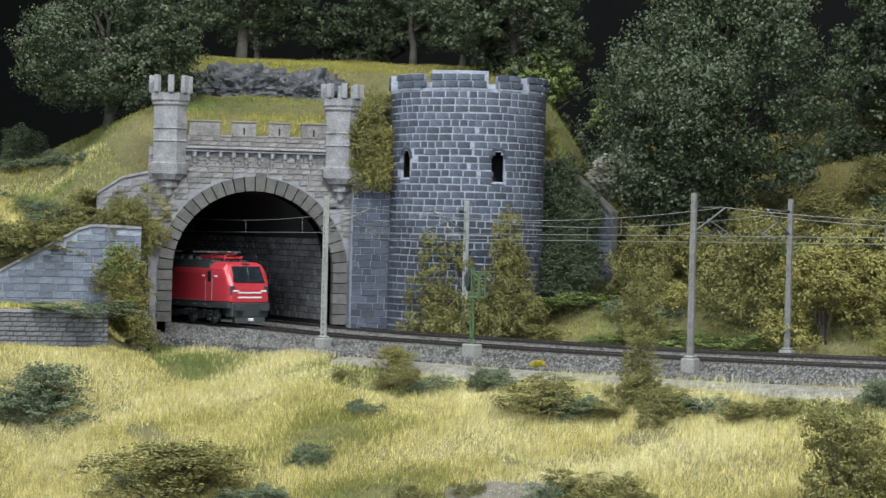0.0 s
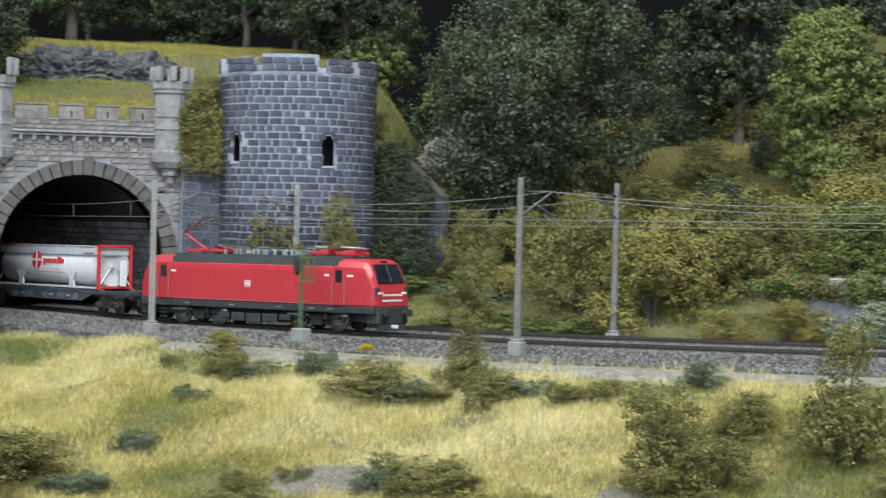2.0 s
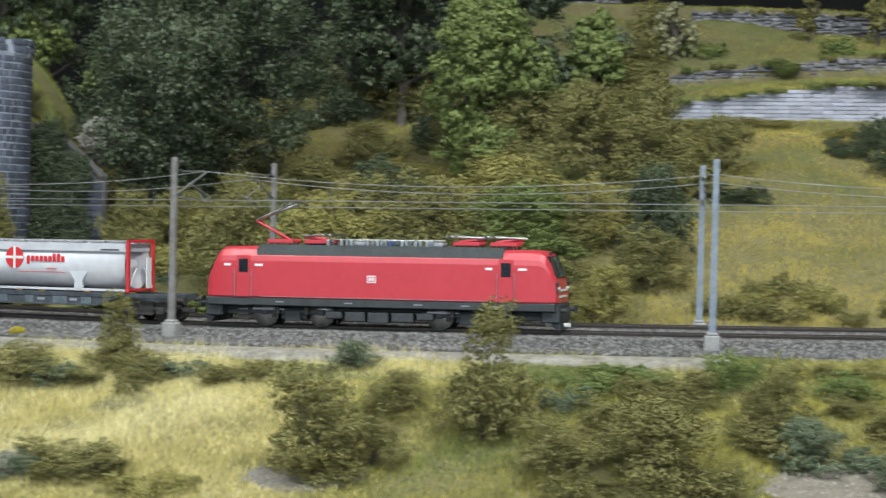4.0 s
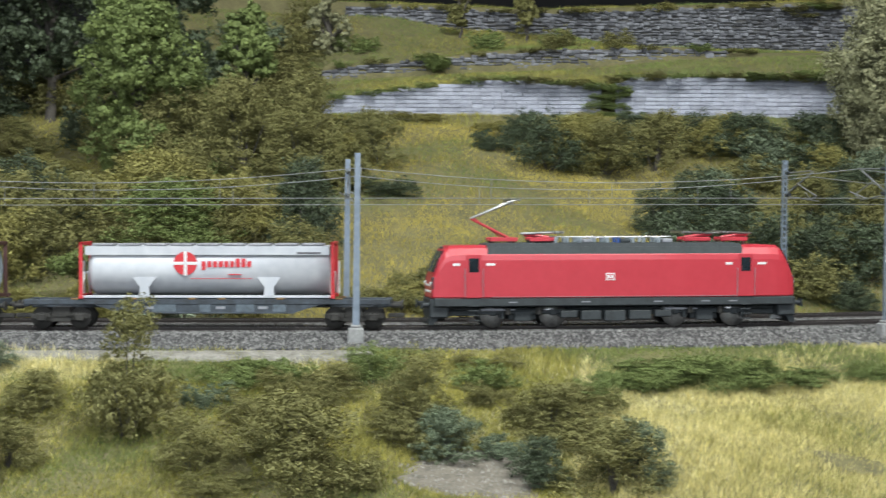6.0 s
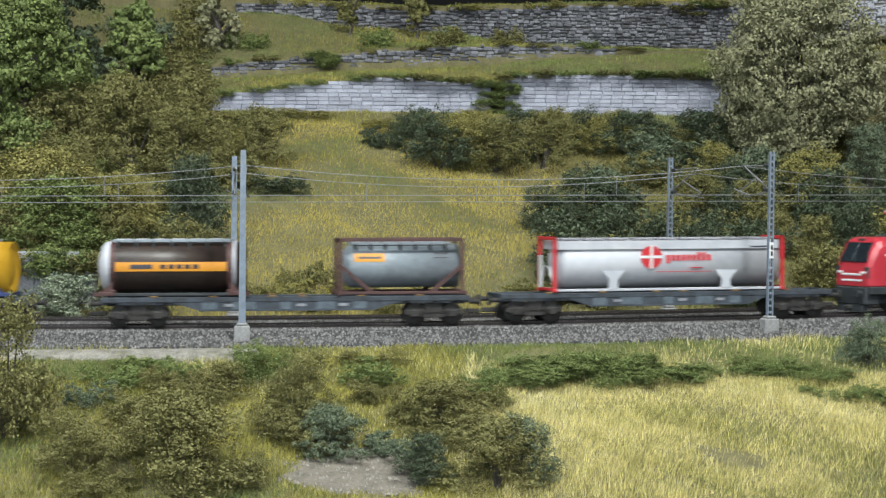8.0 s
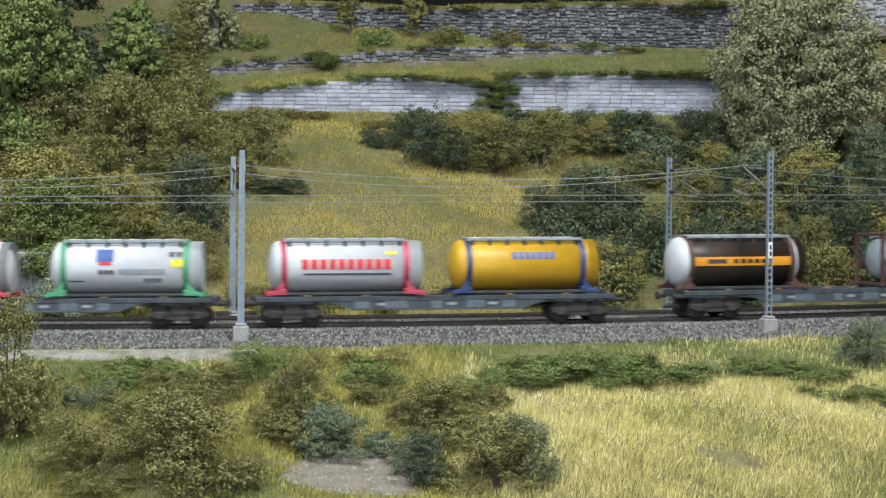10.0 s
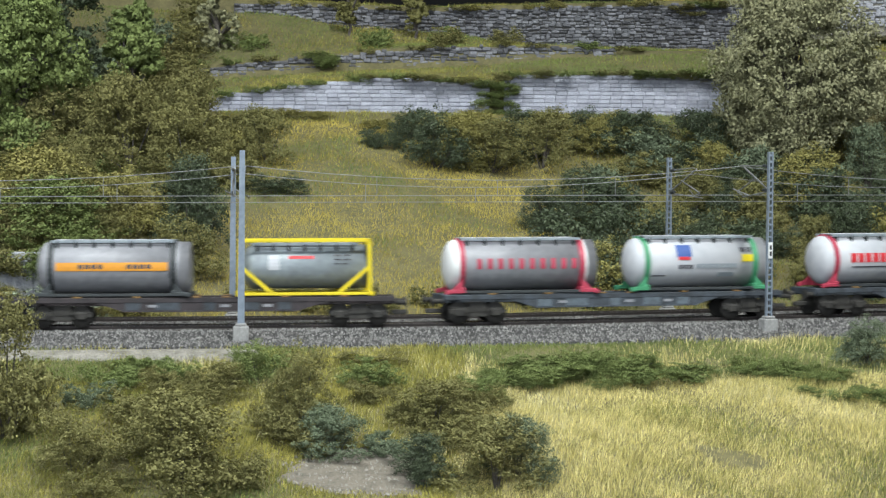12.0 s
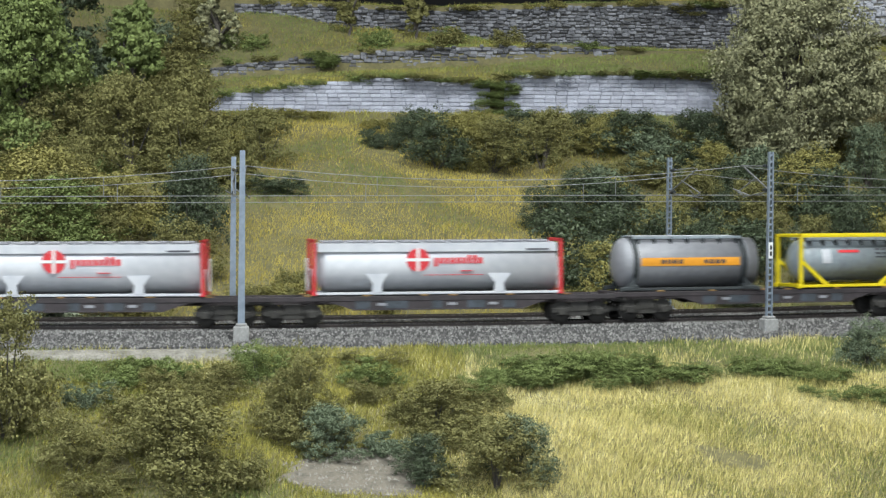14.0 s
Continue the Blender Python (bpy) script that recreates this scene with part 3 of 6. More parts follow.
def build_tower():
    face = math.degrees(math.atan2(-TY, -TX))
    t = thing("castle_tower", pose(TX, TY, 0, 0, 0, face), "round blue-grey brick castle tower with pale mortar joints", "tower")
    rows, row, cols = 37, 0.00505, 36
    wins = ((23.0, 0.0042, 0.103, 0.125), (-51.0, 0.0044, 0.105, 0.125))      # turn, half width, foot, top

    def in_window(a, z, pad=0.0):
        for w, hw, z0, z1 in wins:
            dx = TR * radians((a - w + 180) % 360 - 180)
            if abs(dx) < hw + pad and z0 - pad < z < z1 + pad - max(abs(dx) - hw * 0.3, 0):
                return True
        return False

    n = 180
    g = Geo()
    for j in range(86):
        z0, z1 = -0.012 + 0.0021 * j, -0.012 + 0.0021 * (j + 1)
        vs, fs = [], []
        for i in range(n):
            a0, a1 = 360 / n * i, 360 / n * (i + 1)
            if not in_window((a0 + a1) / 2, (z0 + z1) / 2):
                k = len(vs)
                for r in (TR - 0.0001, TR - 0.002):
                    vs += [(r * math.cos(radians(a)), r * math.sin(radians(a)), z) for a, z in ((a0, z0), (a1, z0), (a1, z1), (a0, z1))]
                fs += [(k, k + 1, k + 2, k + 3), (k + 7, k + 6, k + 5, k + 4)]
                fs += [(k + e, k + (e + 1) % 4, k + 4 + (e + 1) % 4, k + 4 + e) for e in range(4)] if any(in_window((a0 + a1) / 2 + da, (z0 + z1) / 2 + dz) for da in (-2, 0, 2) for dz in (-0.0021, 0, 0.0021)) else []
        g.add(vs, fs)
    d = g.mesh("core", M["mortar"])
    part("core", d, None, t, "pale mortar core")
    # Added near-black shell: supplies the darkness seen through the window openings.
    part("inner_shell", Geo().lathe([(TR - 0.016, -0.01), (TR - 0.016, 0.158), (0.001, 0.1582)], 24), M["dark_hollow"], t, "near-black shell that keeps the window slits dark")
    w = math.tau * TR / cols
    rng = random.Random(11)
    shapes = [Geo().box(-0.0011, 0.0004 + 0.0002 * k, -w * f / 2 + 0.0005, w * f / 2 - 0.0005, -row / 2 + 0.00046, row / 2 - 0.00046, 0.00022).mesh("brick", M["stone"]) for k, f in ((0, 1.0), (1, 1.0), (0, 0.62), (1, 0.62))]
    rest, count = Geo(), 0
    for j in range(rows):
        z = -0.010 + row * (j + 0.5)
        if z > TTOP - row * 0.4:
            break
        ang = rng.uniform(0, 10)
        end = ang + 360
        while ang < end - 3:
            k = rng.choice((0, 1, 0, 1, 2, 3))
            step = 10 * (1.0 if k < 2 else 0.62)
            a = ang + step / 2
            ang += step
            if in_window(a, z, w * (0.36 if k < 2 else 0.2)):
                continue
            m = pose(0, 0, 0, 0, 0, a) @ pose(TR - 0.0002, 0, z + rng.uniform(-0.0002, 0.0002), rng.uniform(-1.5, 1.5), 0, rng.uniform(-1.5, 1.5))
            fa = (a + 180) % 360 - 180
            if abs(fa) < 62 and z > 0.078 and count < 300:
                part("brick", shapes[k], None, t, at=m)
                count += 1
            elif abs(fa) < 110:
                s = shapes[k]
                rest.add([v.co for v in s.vertices], [tuple(p.vertices) for p in s.polygons], m)
    part("brickwork", rest, M["stone"], t)["kind"] = "stuff"
    for w0, hw, z0, z1 in wins:                             # pale surrounds of the windows
        win = part("window", Geo().box(-0.0012, 0.0012, -hw - 0.0008, hw + 0.0008, z0 - 0.0014, z0 - 0.0002, 0.0002), M["mortar"], t, "arched window slit with a stone surround", at=pose(0, 0, 0, 0, 0, w0) @ pose(TR, 0, 0))
        for k in range(9):
            b = math.pi * k / 8
            part("surround_stone", Geo().box(-0.001, 0.0009, -0.0011, 0.0011, -0.0011, 0.0011, 0.0003), M["stone"], win, at=pose(0, (hw + 0.0016) * math.cos(b), z1 - hw + (hw + 0.002) * math.sin(b), math.degrees(b)))
    for a0, a1, h in ((-62, -36, 0.0105), (-27, 14, 0.0125), (22, 40, 0.0095), (48, 66, 0.0095), (70, 100, 0.011), (108, 140, 0.011), (150, 185, 0.011), (195, 230, 0.011), (240, 280, 0.011)):
        g = Geo()
        k = 6
        vs = []
        for i in range(k + 1):
            a = radians(a0 + (a1 - a0) * i / k)
            vs += [(r * math.cos(a), r * math.sin(a), z) for r, z in ((TR + 0.0007, TTOP - 0.001), (TR + 0.0007, TTOP + h), (TR - 0.006, TTOP + h), (TR - 0.006, TTOP - 0.001))]
        fs = [(4 * i + e, 4 * i + (e + 1) % 4, 4 * i + 4 + (e + 1) % 4, 4 * i + 4 + e) for i in range(k) for e in range(4)] + [(0, 1, 2, 3), (4 * k, 4 * k + 1, 4 * k + 2, 4 * k + 3)]
        me = part("merlon", g.add(vs, fs), M["mortar"], t, "battlement block with worn mortar")
        for i in range(max(2, round((a1 - a0) / 10))):
            for j in range(2):
                part("brick", shapes[(i + j) % 2], None, me, at=pose(0, 0, 0, 0, 0, a0 + 5 + 10 * i - 1.5 * j) @ pose(TR + 0.0012, 0, TTOP + 0.003 + row * j))


build_tower()


def build_steps():
    p = loc(0.118, -0.02)
    t = thing("stone_steps", pose(p[0], p[1], 0.0, 0, 0, 30), "small grey stone steps before the tower door", "steps")
    for k in range(3):
        part("step", Geo().box(-0.010 + 0.0016 * k, 0.012, -0.008 + 0.0045 * k, 0.012, -0.006 + 0.0028 * k, -0.0034 + 0.0028 * k, 0.0004), M["cap"], t)
    d = thing("tower_door", pose(p[0], p[1], 0.0, 0, 0, 30), "dark arched wooden door at the foot of the tower", "door", kind="structure")
    pr = [(-0.0055, 0.002), (0.0055, 0.002), (0.0055, 0.016)] + [(0.0055 * math.cos(math.pi * k / 8), 0.016 + 0.006 * math.sin(math.pi * k / 8)) for k in range(1, 8)] + [(-0.0055, 0.016)]
    part("leaf", Geo().prism(pr, 0.0085, 0.012), M["tie"], d, "dark plank door leaf")
    for k in range(9):
        a = math.pi * k / 8
        part("surround_stone", Geo().box(-0.0012, 0.0012, 0.0072, 0.012, -0.001, 0.001, 0.0003), M["stone"], d, at=pose(0.0067 * math.cos(a), 0, 0.016 + 0.0072 * math.sin(a), 0, -math.degrees(a) + 90))


build_steps()
wall_run("retaining_wall", loc(-0.112, 0.004), loc(-0.076, 0.002), ([(0, 0.088), (0.5, 0.1), (1, 0.104)], 0.02), 0.006, 0.0047, 0.0085, M["joint"], M["portal"], "grey stone wall stub where the portal meets the hill", seed=9, cap="portal")


# ---- terrace walls ----
def dry_wall(label, p0, p1, tops, feet, row, length, core, stones, seed, rough=1.0):
    """A terrace wall along x between p0 and p1; tops and feet give its edges by x. Rough walls have uneven, jutting stones."""
    rng = random.Random(seed)
    p0, p1 = Vector(p0), Vector(p1)
    L = p1.x - p0.x
    top = lambda x: float(np.interp(p0.x + x, *tops))
    low = lambda x: float(np.interp(p0.x + x, *feet))
    t = thing("terrace_wall", pose(p0.x, p0.y, 0), label, "wall", kind="structure")
    n = max(2, int(L / 0.02))
    edge = [(L * i / n, top(L * i / n) - 0.001) for i in range(n + 1)]
    part("core", Geo().prism([(x, low(x) - 0.012) for x, z in edge] + edge[::-1], 0.001, 0.012), core, t)
    g = Geo()
    gap = 0.0001 + 0.00012 * rough
    k, z0 = 0, min(low(L * i / n) for i in range(n + 1)) - 0.004
    z1 = max(z for x, z in edge)
    while z0 + row * k < z1:
        x = rng.uniform(-length, 0)
        while x < L:
            l = length * rng.uniform(1 - 0.45 * rough, 1 + 0.45 * rough)
            a, b = max(x, 0), min(x + l, L)
            m = (a + b) / 2
            z = z0 + row * k + rng.uniform(-0.3, 0.3) * row * rough
            h = row * (1 + rng.uniform(-0.35, 0.35) * rough)
            if b - a > 0.001 and low(m) - 0.005 < z and z + h * 0.5 < top(m) + 0.001 * rng.uniform(-1, 1) * rough:
                g.box(a + gap - m, b - gap - m, -0.0006 - rng.uniform(0, 0.0016) * rough - rng.uniform(0, 0.0003), 0.003, gap, h - gap, 3 * gap, Matrix.Translation((m, 0, z)) @ pose(0, 0, 0, 0, rng.uniform(-5, 5) * rough, rng.uniform(-6, 6) * rough))
            x += l
        k += 1
    part("stonework", g, stones, t)["kind"] = "stuff"


FLAT = ((-1, 1), (0.1435, 0.1435))
dry_wall("pale grey block retaining wall on the terraced slope", (-0.25, 1.797, 0), (-0.012, 1.797, 0), T1, FLAT, 0.0034, 0.0092, M["pale"], M["pale"], 1, 0.12)
dry_wall("pale grey block retaining wall on the terraced slope", (0.0, 1.797, 0), (0.235, 1.797, 0), T1, FLAT, 0.0034, 0.0092, M["pale"], M["pale"], 2, 0.12)
dry_wall("dark dry-stone terrace wall overgrown with grass", (-0.345, 1.892, 0), (-0.165, 1.892, 0), T2, F2, 0.003, 0.0062, M["ring"], M["dry"], 3)
dry_wall("dark dry-stone terrace wall overgrown with grass", (-0.15, 1.892, 0), (0.10, 1.892, 0), T2, F2, 0.003, 0.0062, M["ring"], M["dry"], 4)
dry_wall("tall grey dry-stone terrace wall below the top meadow", (-0.26, 2.024, 0), (0.24, 2.024, 0), T3, F3, 0.003, 0.0058, M["ring"], M["dry"], 5)
dry_wall("weathered grey dry-stone wall at the top of the slope", (-0.46, 2.09, 0), (-0.34, 2.09, 0), ((-0.5, -0.3), (0.272, 0.284)), ((-0.5, -0.3), (0.255, 0.262)), 0.003, 0.0058, M["ring"], M["dry"], 7)
dry_wall("pale grey dry-stone wall beside the top path", (0.245, 1.95, 0), (0.5, 1.95, 0), ((0.2, 0.5), (0.272, 0.285)), ((0.2, 0.5), (0.232, 0.25)), 0.003, 0.0058, M["path"], M["skywall"], 8)
dry_wall("weathered pale rock wall half hidden by bushes beside the line", (-0.316, 1.315, 0), (-0.250, 1.315, 0), ((-0.33, -0.31, -0.28, -0.25), (0.022, 0.03, 0.032, 0.026)), ((-1, 1), (0.002, 0.002)), 0.013, 0.045, M["skywall"], M["skywall"], 6, 0.35)


# ---- rocks ----
def build_rock(x, y, z, sx, sy, sz, seed, label, material):
    b = bmesh.new()
    bmesh.ops.create_icosphere(b, subdivisions=5, radius=1)
    for v in b.verts:
        q = v.co * 2.2 + Vector((seed, 0, 0))
        k = 1 + 0.28 * noise.noise(q) + 0.3 * abs(noise.noise(q * 2.3)) + 0.2 * abs(noise.noise(q * 5 + Vector((0, v.co.x * 3, 0)))) - 0.12 + 0.07 * noise.noise(q * 13)
        v.co = Vector((v.co.x * sx, v.co.y * sy, v.co.z * sz)) * k
    d = bpy.data.meshes.new("rock")
    b.to_mesh(d)
    b.free()
    d.materials.append(material)
    o = new("rock", d)
    o.matrix_basis = pose(x, y, z, 0, 0, 30)
    tagged(o, label, "rock")


build_rock(-0.955, 1.47, 0.174, 0.05, 0.032, 0.025, 3.0, "fissured dark grey rock outcrop in the hilltop grass", M["rock"])
build_rock(-0.908, 1.5, 0.17, 0.036, 0.032, 0.026, 5.0, "fissured dark grey rock outcrop in the hilltop grass", M["rock"])
build_rock(-0.632, 1.500, 0.112, 0.02, 0.016, 0.018, 8.0, "pale limestone rock breaking out of the bank", M["path"])
build_rock(-0.62, 1.56, 0.085, 0.02, 0.02, 0.022, 7.0, "pale limestone rock breaking out of the bank", M["path"])


# ---- catenary ----
def build_mast(th, off, side, label, steel, lattice):
    p = foot(th, off)
    t = thing("catenary_mast", pose(p.x, p.y, p.z, 0, 0, th), label, "catenary mast", "catenary masts")
    h, w = 0.0965, 0.00125
    for s in (-1, 1):
        part("flange", Geo().prism([(s * w * 1.15 - 0.0004, 0.004), (s * w * 1.15 + 0.0004, 0.004), (s * w * 0.8 + 0.0004, h), (s * w * 0.8 - 0.0004, h)], -0.0011, 0.0011), steel, t)
    if lattice:
        d = Geo().box(-w, w, -0.0007, 0.0007, -0.00055, 0.00055, 0.0001).mesh("batten", steel)
        for k in range(26):
            part("batten", d, None, t, at=pose(0, 0, 0.007 + 0.0035 * k))
    else:
        part("web", Geo().prism([(-w * 1.1, 0.004), (w * 1.1, 0.004), (w * 0.75, h), (-w * 0.75, h)], -0.0007, 0.0004), steel, t)
    part("foot", Geo().box(-0.0042, 0.0042, -0.004, 0.004, -0.018, 0.0035, 0.0006).box(-0.003, 0.003, -0.003, 0.003, 0.0034, 0.005, 0.0005), M["concrete"], t, "concrete mast foot")
    q = -side                                              # towards its track (local y points away from the camera)
    reach = 0.037
    c = part("cantilever", Geo().rod((0, q * 0.001, 0.0885), (0, q * reach, 0.0895), 0.0004, n=6).rod((0, q * 0.001, 0.075), (0.0015, q * reach, 0.0890), 0.0005, n=6).rod((0, q * 0.018, 0.0822), (0.001, q * (reach + 0.006), 0.0745), 0.0004, n=6).rod((0.001, q * (reach + 0.006), 0.0745), (0.001, q * reach, 0.0728), 0.0004, n=6), M["wire"], t, "tubular cantilever arm with registration arm")
    part("registration_arm", Geo().rod((0.0005, q * 0.002, 0.0745), (0.0035, q * (reach + 0.004), 0.0715), 0.0004, n=6).rod((0.0035, q * (reach - 0.006), 0.072), (-0.004, q * (reach + 0.002), 0.0762), 0.00035, n=6), M["wire"], c)
    for z in (0.0885, 0.075):
        part("insulator", Geo().rod((0, q * 0.0035, z), (0, q * 0.008, z + 0.0004), 0.001, n=8), M["frame"], c, "brown ribbed insulator")
    return t


MASTS = (-18.06, -6.08, 6.8, 19.31, 32.0)
for th, back, steel, lat in zip(MASTS, (-17.97, -5.97, 6.5, 19.12, 31.8), ("lattice", "beam", "steel", "steel", "steel"), (True, False, False, True, True)):
    word = "lattice" if lat else "beam"
    near = build_mast(th, -0.038, -1, "grey steel " + word + " catenary mast on a concrete foot beside the track", M[steel], lat)
    build_mast(back, 0.090, 1, "grey steel " + word + " catenary mast behind the far track", M[steel], lat)
    if th == 19.31:
        plate = part("notice_plate", Geo().box(-0.0013, 0.0013, -0.0016, -0.0012, 0.037, 0.046, 0.0001), M["white"], near, "small white plate")
        part("marking_bar", Geo().box(-0.0006, 0.0006, -0.0018, -0.0015, 0.0385, 0.041).box(-0.0006, 0.0006, -0.0018, -0.0015, 0.042, 0.0444), M["darkbar"], plate)


def build_wires(off, drop=0.0):
    t = thing("overhead_line", pose(0, 0, 0), "thin overhead contact wire with messenger wire and droppers", "overhead wire", "overhead lines")
    ths = (-31.5,) + MASTS + (45.0,)
    drops = []
    for a, b in zip(ths, ths[1:]):
        p, q = foot(a, off), foot(b, off)
        lo = lambda k: p.lerp(q, k) + Vector((0, 0, 0.0727 - drop))
        hi = lambda k: p.lerp(q, k) + Vector((0, 0, 0.0893 - drop - 0.032 * k * (1 - k)))
        part("contact_wire", Geo().rod(lo(0), lo(1), 0.00022, n=5, caps=False), M["wire"], t)
        part("messenger_wire", Geo().tube([hi(i / 12) for i in range(13)], 0.00023), M["wire"], t)
        for k in (0.26, 0.5, 0.74):
            drops.append((lo(k), hi(k)))
    for a, b in drops:
        part("dropper", Geo().rod(a, b, 0.0002, n=4), M["wire"], t)


build_wires(0.0)
build_wires(0.058, 0.0034)


def build_signal():
    p = foot(-12.72, -0.033)
    t = thing("railway_signal", pose(p.x, p.y, p.z, 0, 0, -22), "green-painted signal post with a basket and dark signal head", "signal")
    g = Geo()
    for s in (-0.0011, 0.0011):
        g.box(s - 0.0004, s + 0.0004, -0.0004, 0.0004, 0.0, 0.052)
    for k in range(10):
        g.box(-0.0011, 0.0011, -0.0003, 0.0003, 0.004 + 0.005 * k, 0.0048 + 0.005 * k)
    part("post", g, M["siggreen"], t, "green ladder post")
    g = Geo()
    for x in (0.002, 0.0085):
        for z in (0.034, 0.048):
            g.box(x - 0.0004, x + 0.0004, -0.003, 0.003, z - 0.0005, z + 0.0005)
        g.box(x - 0.0004, x + 0.0004, -0.003, -0.0022, 0.034, 0.048).box(x - 0.0004, x + 0.0004, 0.0022, 0.003, 0.034, 0.048)
    for z in (0.034, 0.048):
        g.box(0.002, 0.0085, -0.003, -0.0022, z - 0.0005, z + 0.0005).box(0.002, 0.0085, 0.0022, 0.003, z - 0.0005, z + 0.0005)
    part("basket", g, M["siggreen"], t, "green service basket")
    part("signal_head", Geo().prism([(-0.006, 0.046), (-0.0035, 0.0495), (-0.001, 0.046), (-0.001, 0.041), (-0.0035, 0.0375), (-0.005, 0.041)], -0.002, 0.002), M["frame"], t, "dark signal head")
    part("foot", Geo().box(-0.0045, 0.006, -0.004, 0.004, -0.02, 0.005, 0.0006), M["concrete"], t, "concrete foot")


build_signal()
# ---- the train, in millimetres ----
MM = 0.001
TRAIN = []          # (thing, degrees behind the locomotive's middle)


def place(deg):
    p = arc(deg, 0)
    tang = Vector((math.cos(radians(deg)), math.sin(radians(deg)), 0.0125 * math.cos(radians(deg)))).normalized()
    side = Vector((0, 0, 1)).cross(tang).normalized()
    up = tang.cross(side)
    m = Matrix((tang, side, up)).transposed().to_4x4()
    m.translation = p
    return m


def wheelset(parent, x, r, bright=True):
    for y in (-9.3, 7.3):
        w = part("wheel", Geo(MM).lathe([(0.5, -0.9), (r * 0.55, -0.9), (r * 0.6, -0.5), (r * 0.82, -0.5), (r * 0.86, -1.0), (r, -1.0), (r, 0.8), (r + 0.7, 1.0), (r + 0.7, 1.6), (0.5, 1.6)], 24, m=Matrix.Translation((x, y + 0.5, r)) @ pose(0, 0, 0, 90 if y < 0 else -90)), M["wheel"] if bright else M["bogie"], parent)
        if bright:
            part("disc", Geo(MM).lathe([(r * 0.78, 0), (r * 0.3, 0.15), (0.3, -0.35)], 20, m=Matrix.Translation((x, y - 0.5 if y < 0 else y + 1.5, r)) @ pose(0, 0, 0, 90 if y < 0 else -90)), M["tankwhite"], w)


def loft(stations):
    """A body through cross-sections (x, half width, foot, top)."""
    g = Geo(MM)
    vs = []
    for x, w, z0, z1 in stations:
        h = z1 - z0
        pr = [(-w + 0.6, z0), (-w, z0 + 0.7), (-w, z0 + h * 0.72), (-w + 0.5, z0 + h * 0.82), (-w * 0.82, z0 + h * 0.95), (-w * 0.62, z1)]
        pr = pr + [(-y, z) for y, z in reversed(pr)]
        vs += [(x, y, z) for y, z in pr]
    n = 12
    fs = [(j * n + i, j * n + (i + 1) % n, (j + 1) * n + (i + 1) % n, (j + 1) * n + i) for j in range(len(stations) - 1) for i in range(n)]
    fs += [tuple(range(n)), tuple(range((len(stations) - 1) * n, len(stations) * n))]
    return g.add(vs, fs, soft=False)


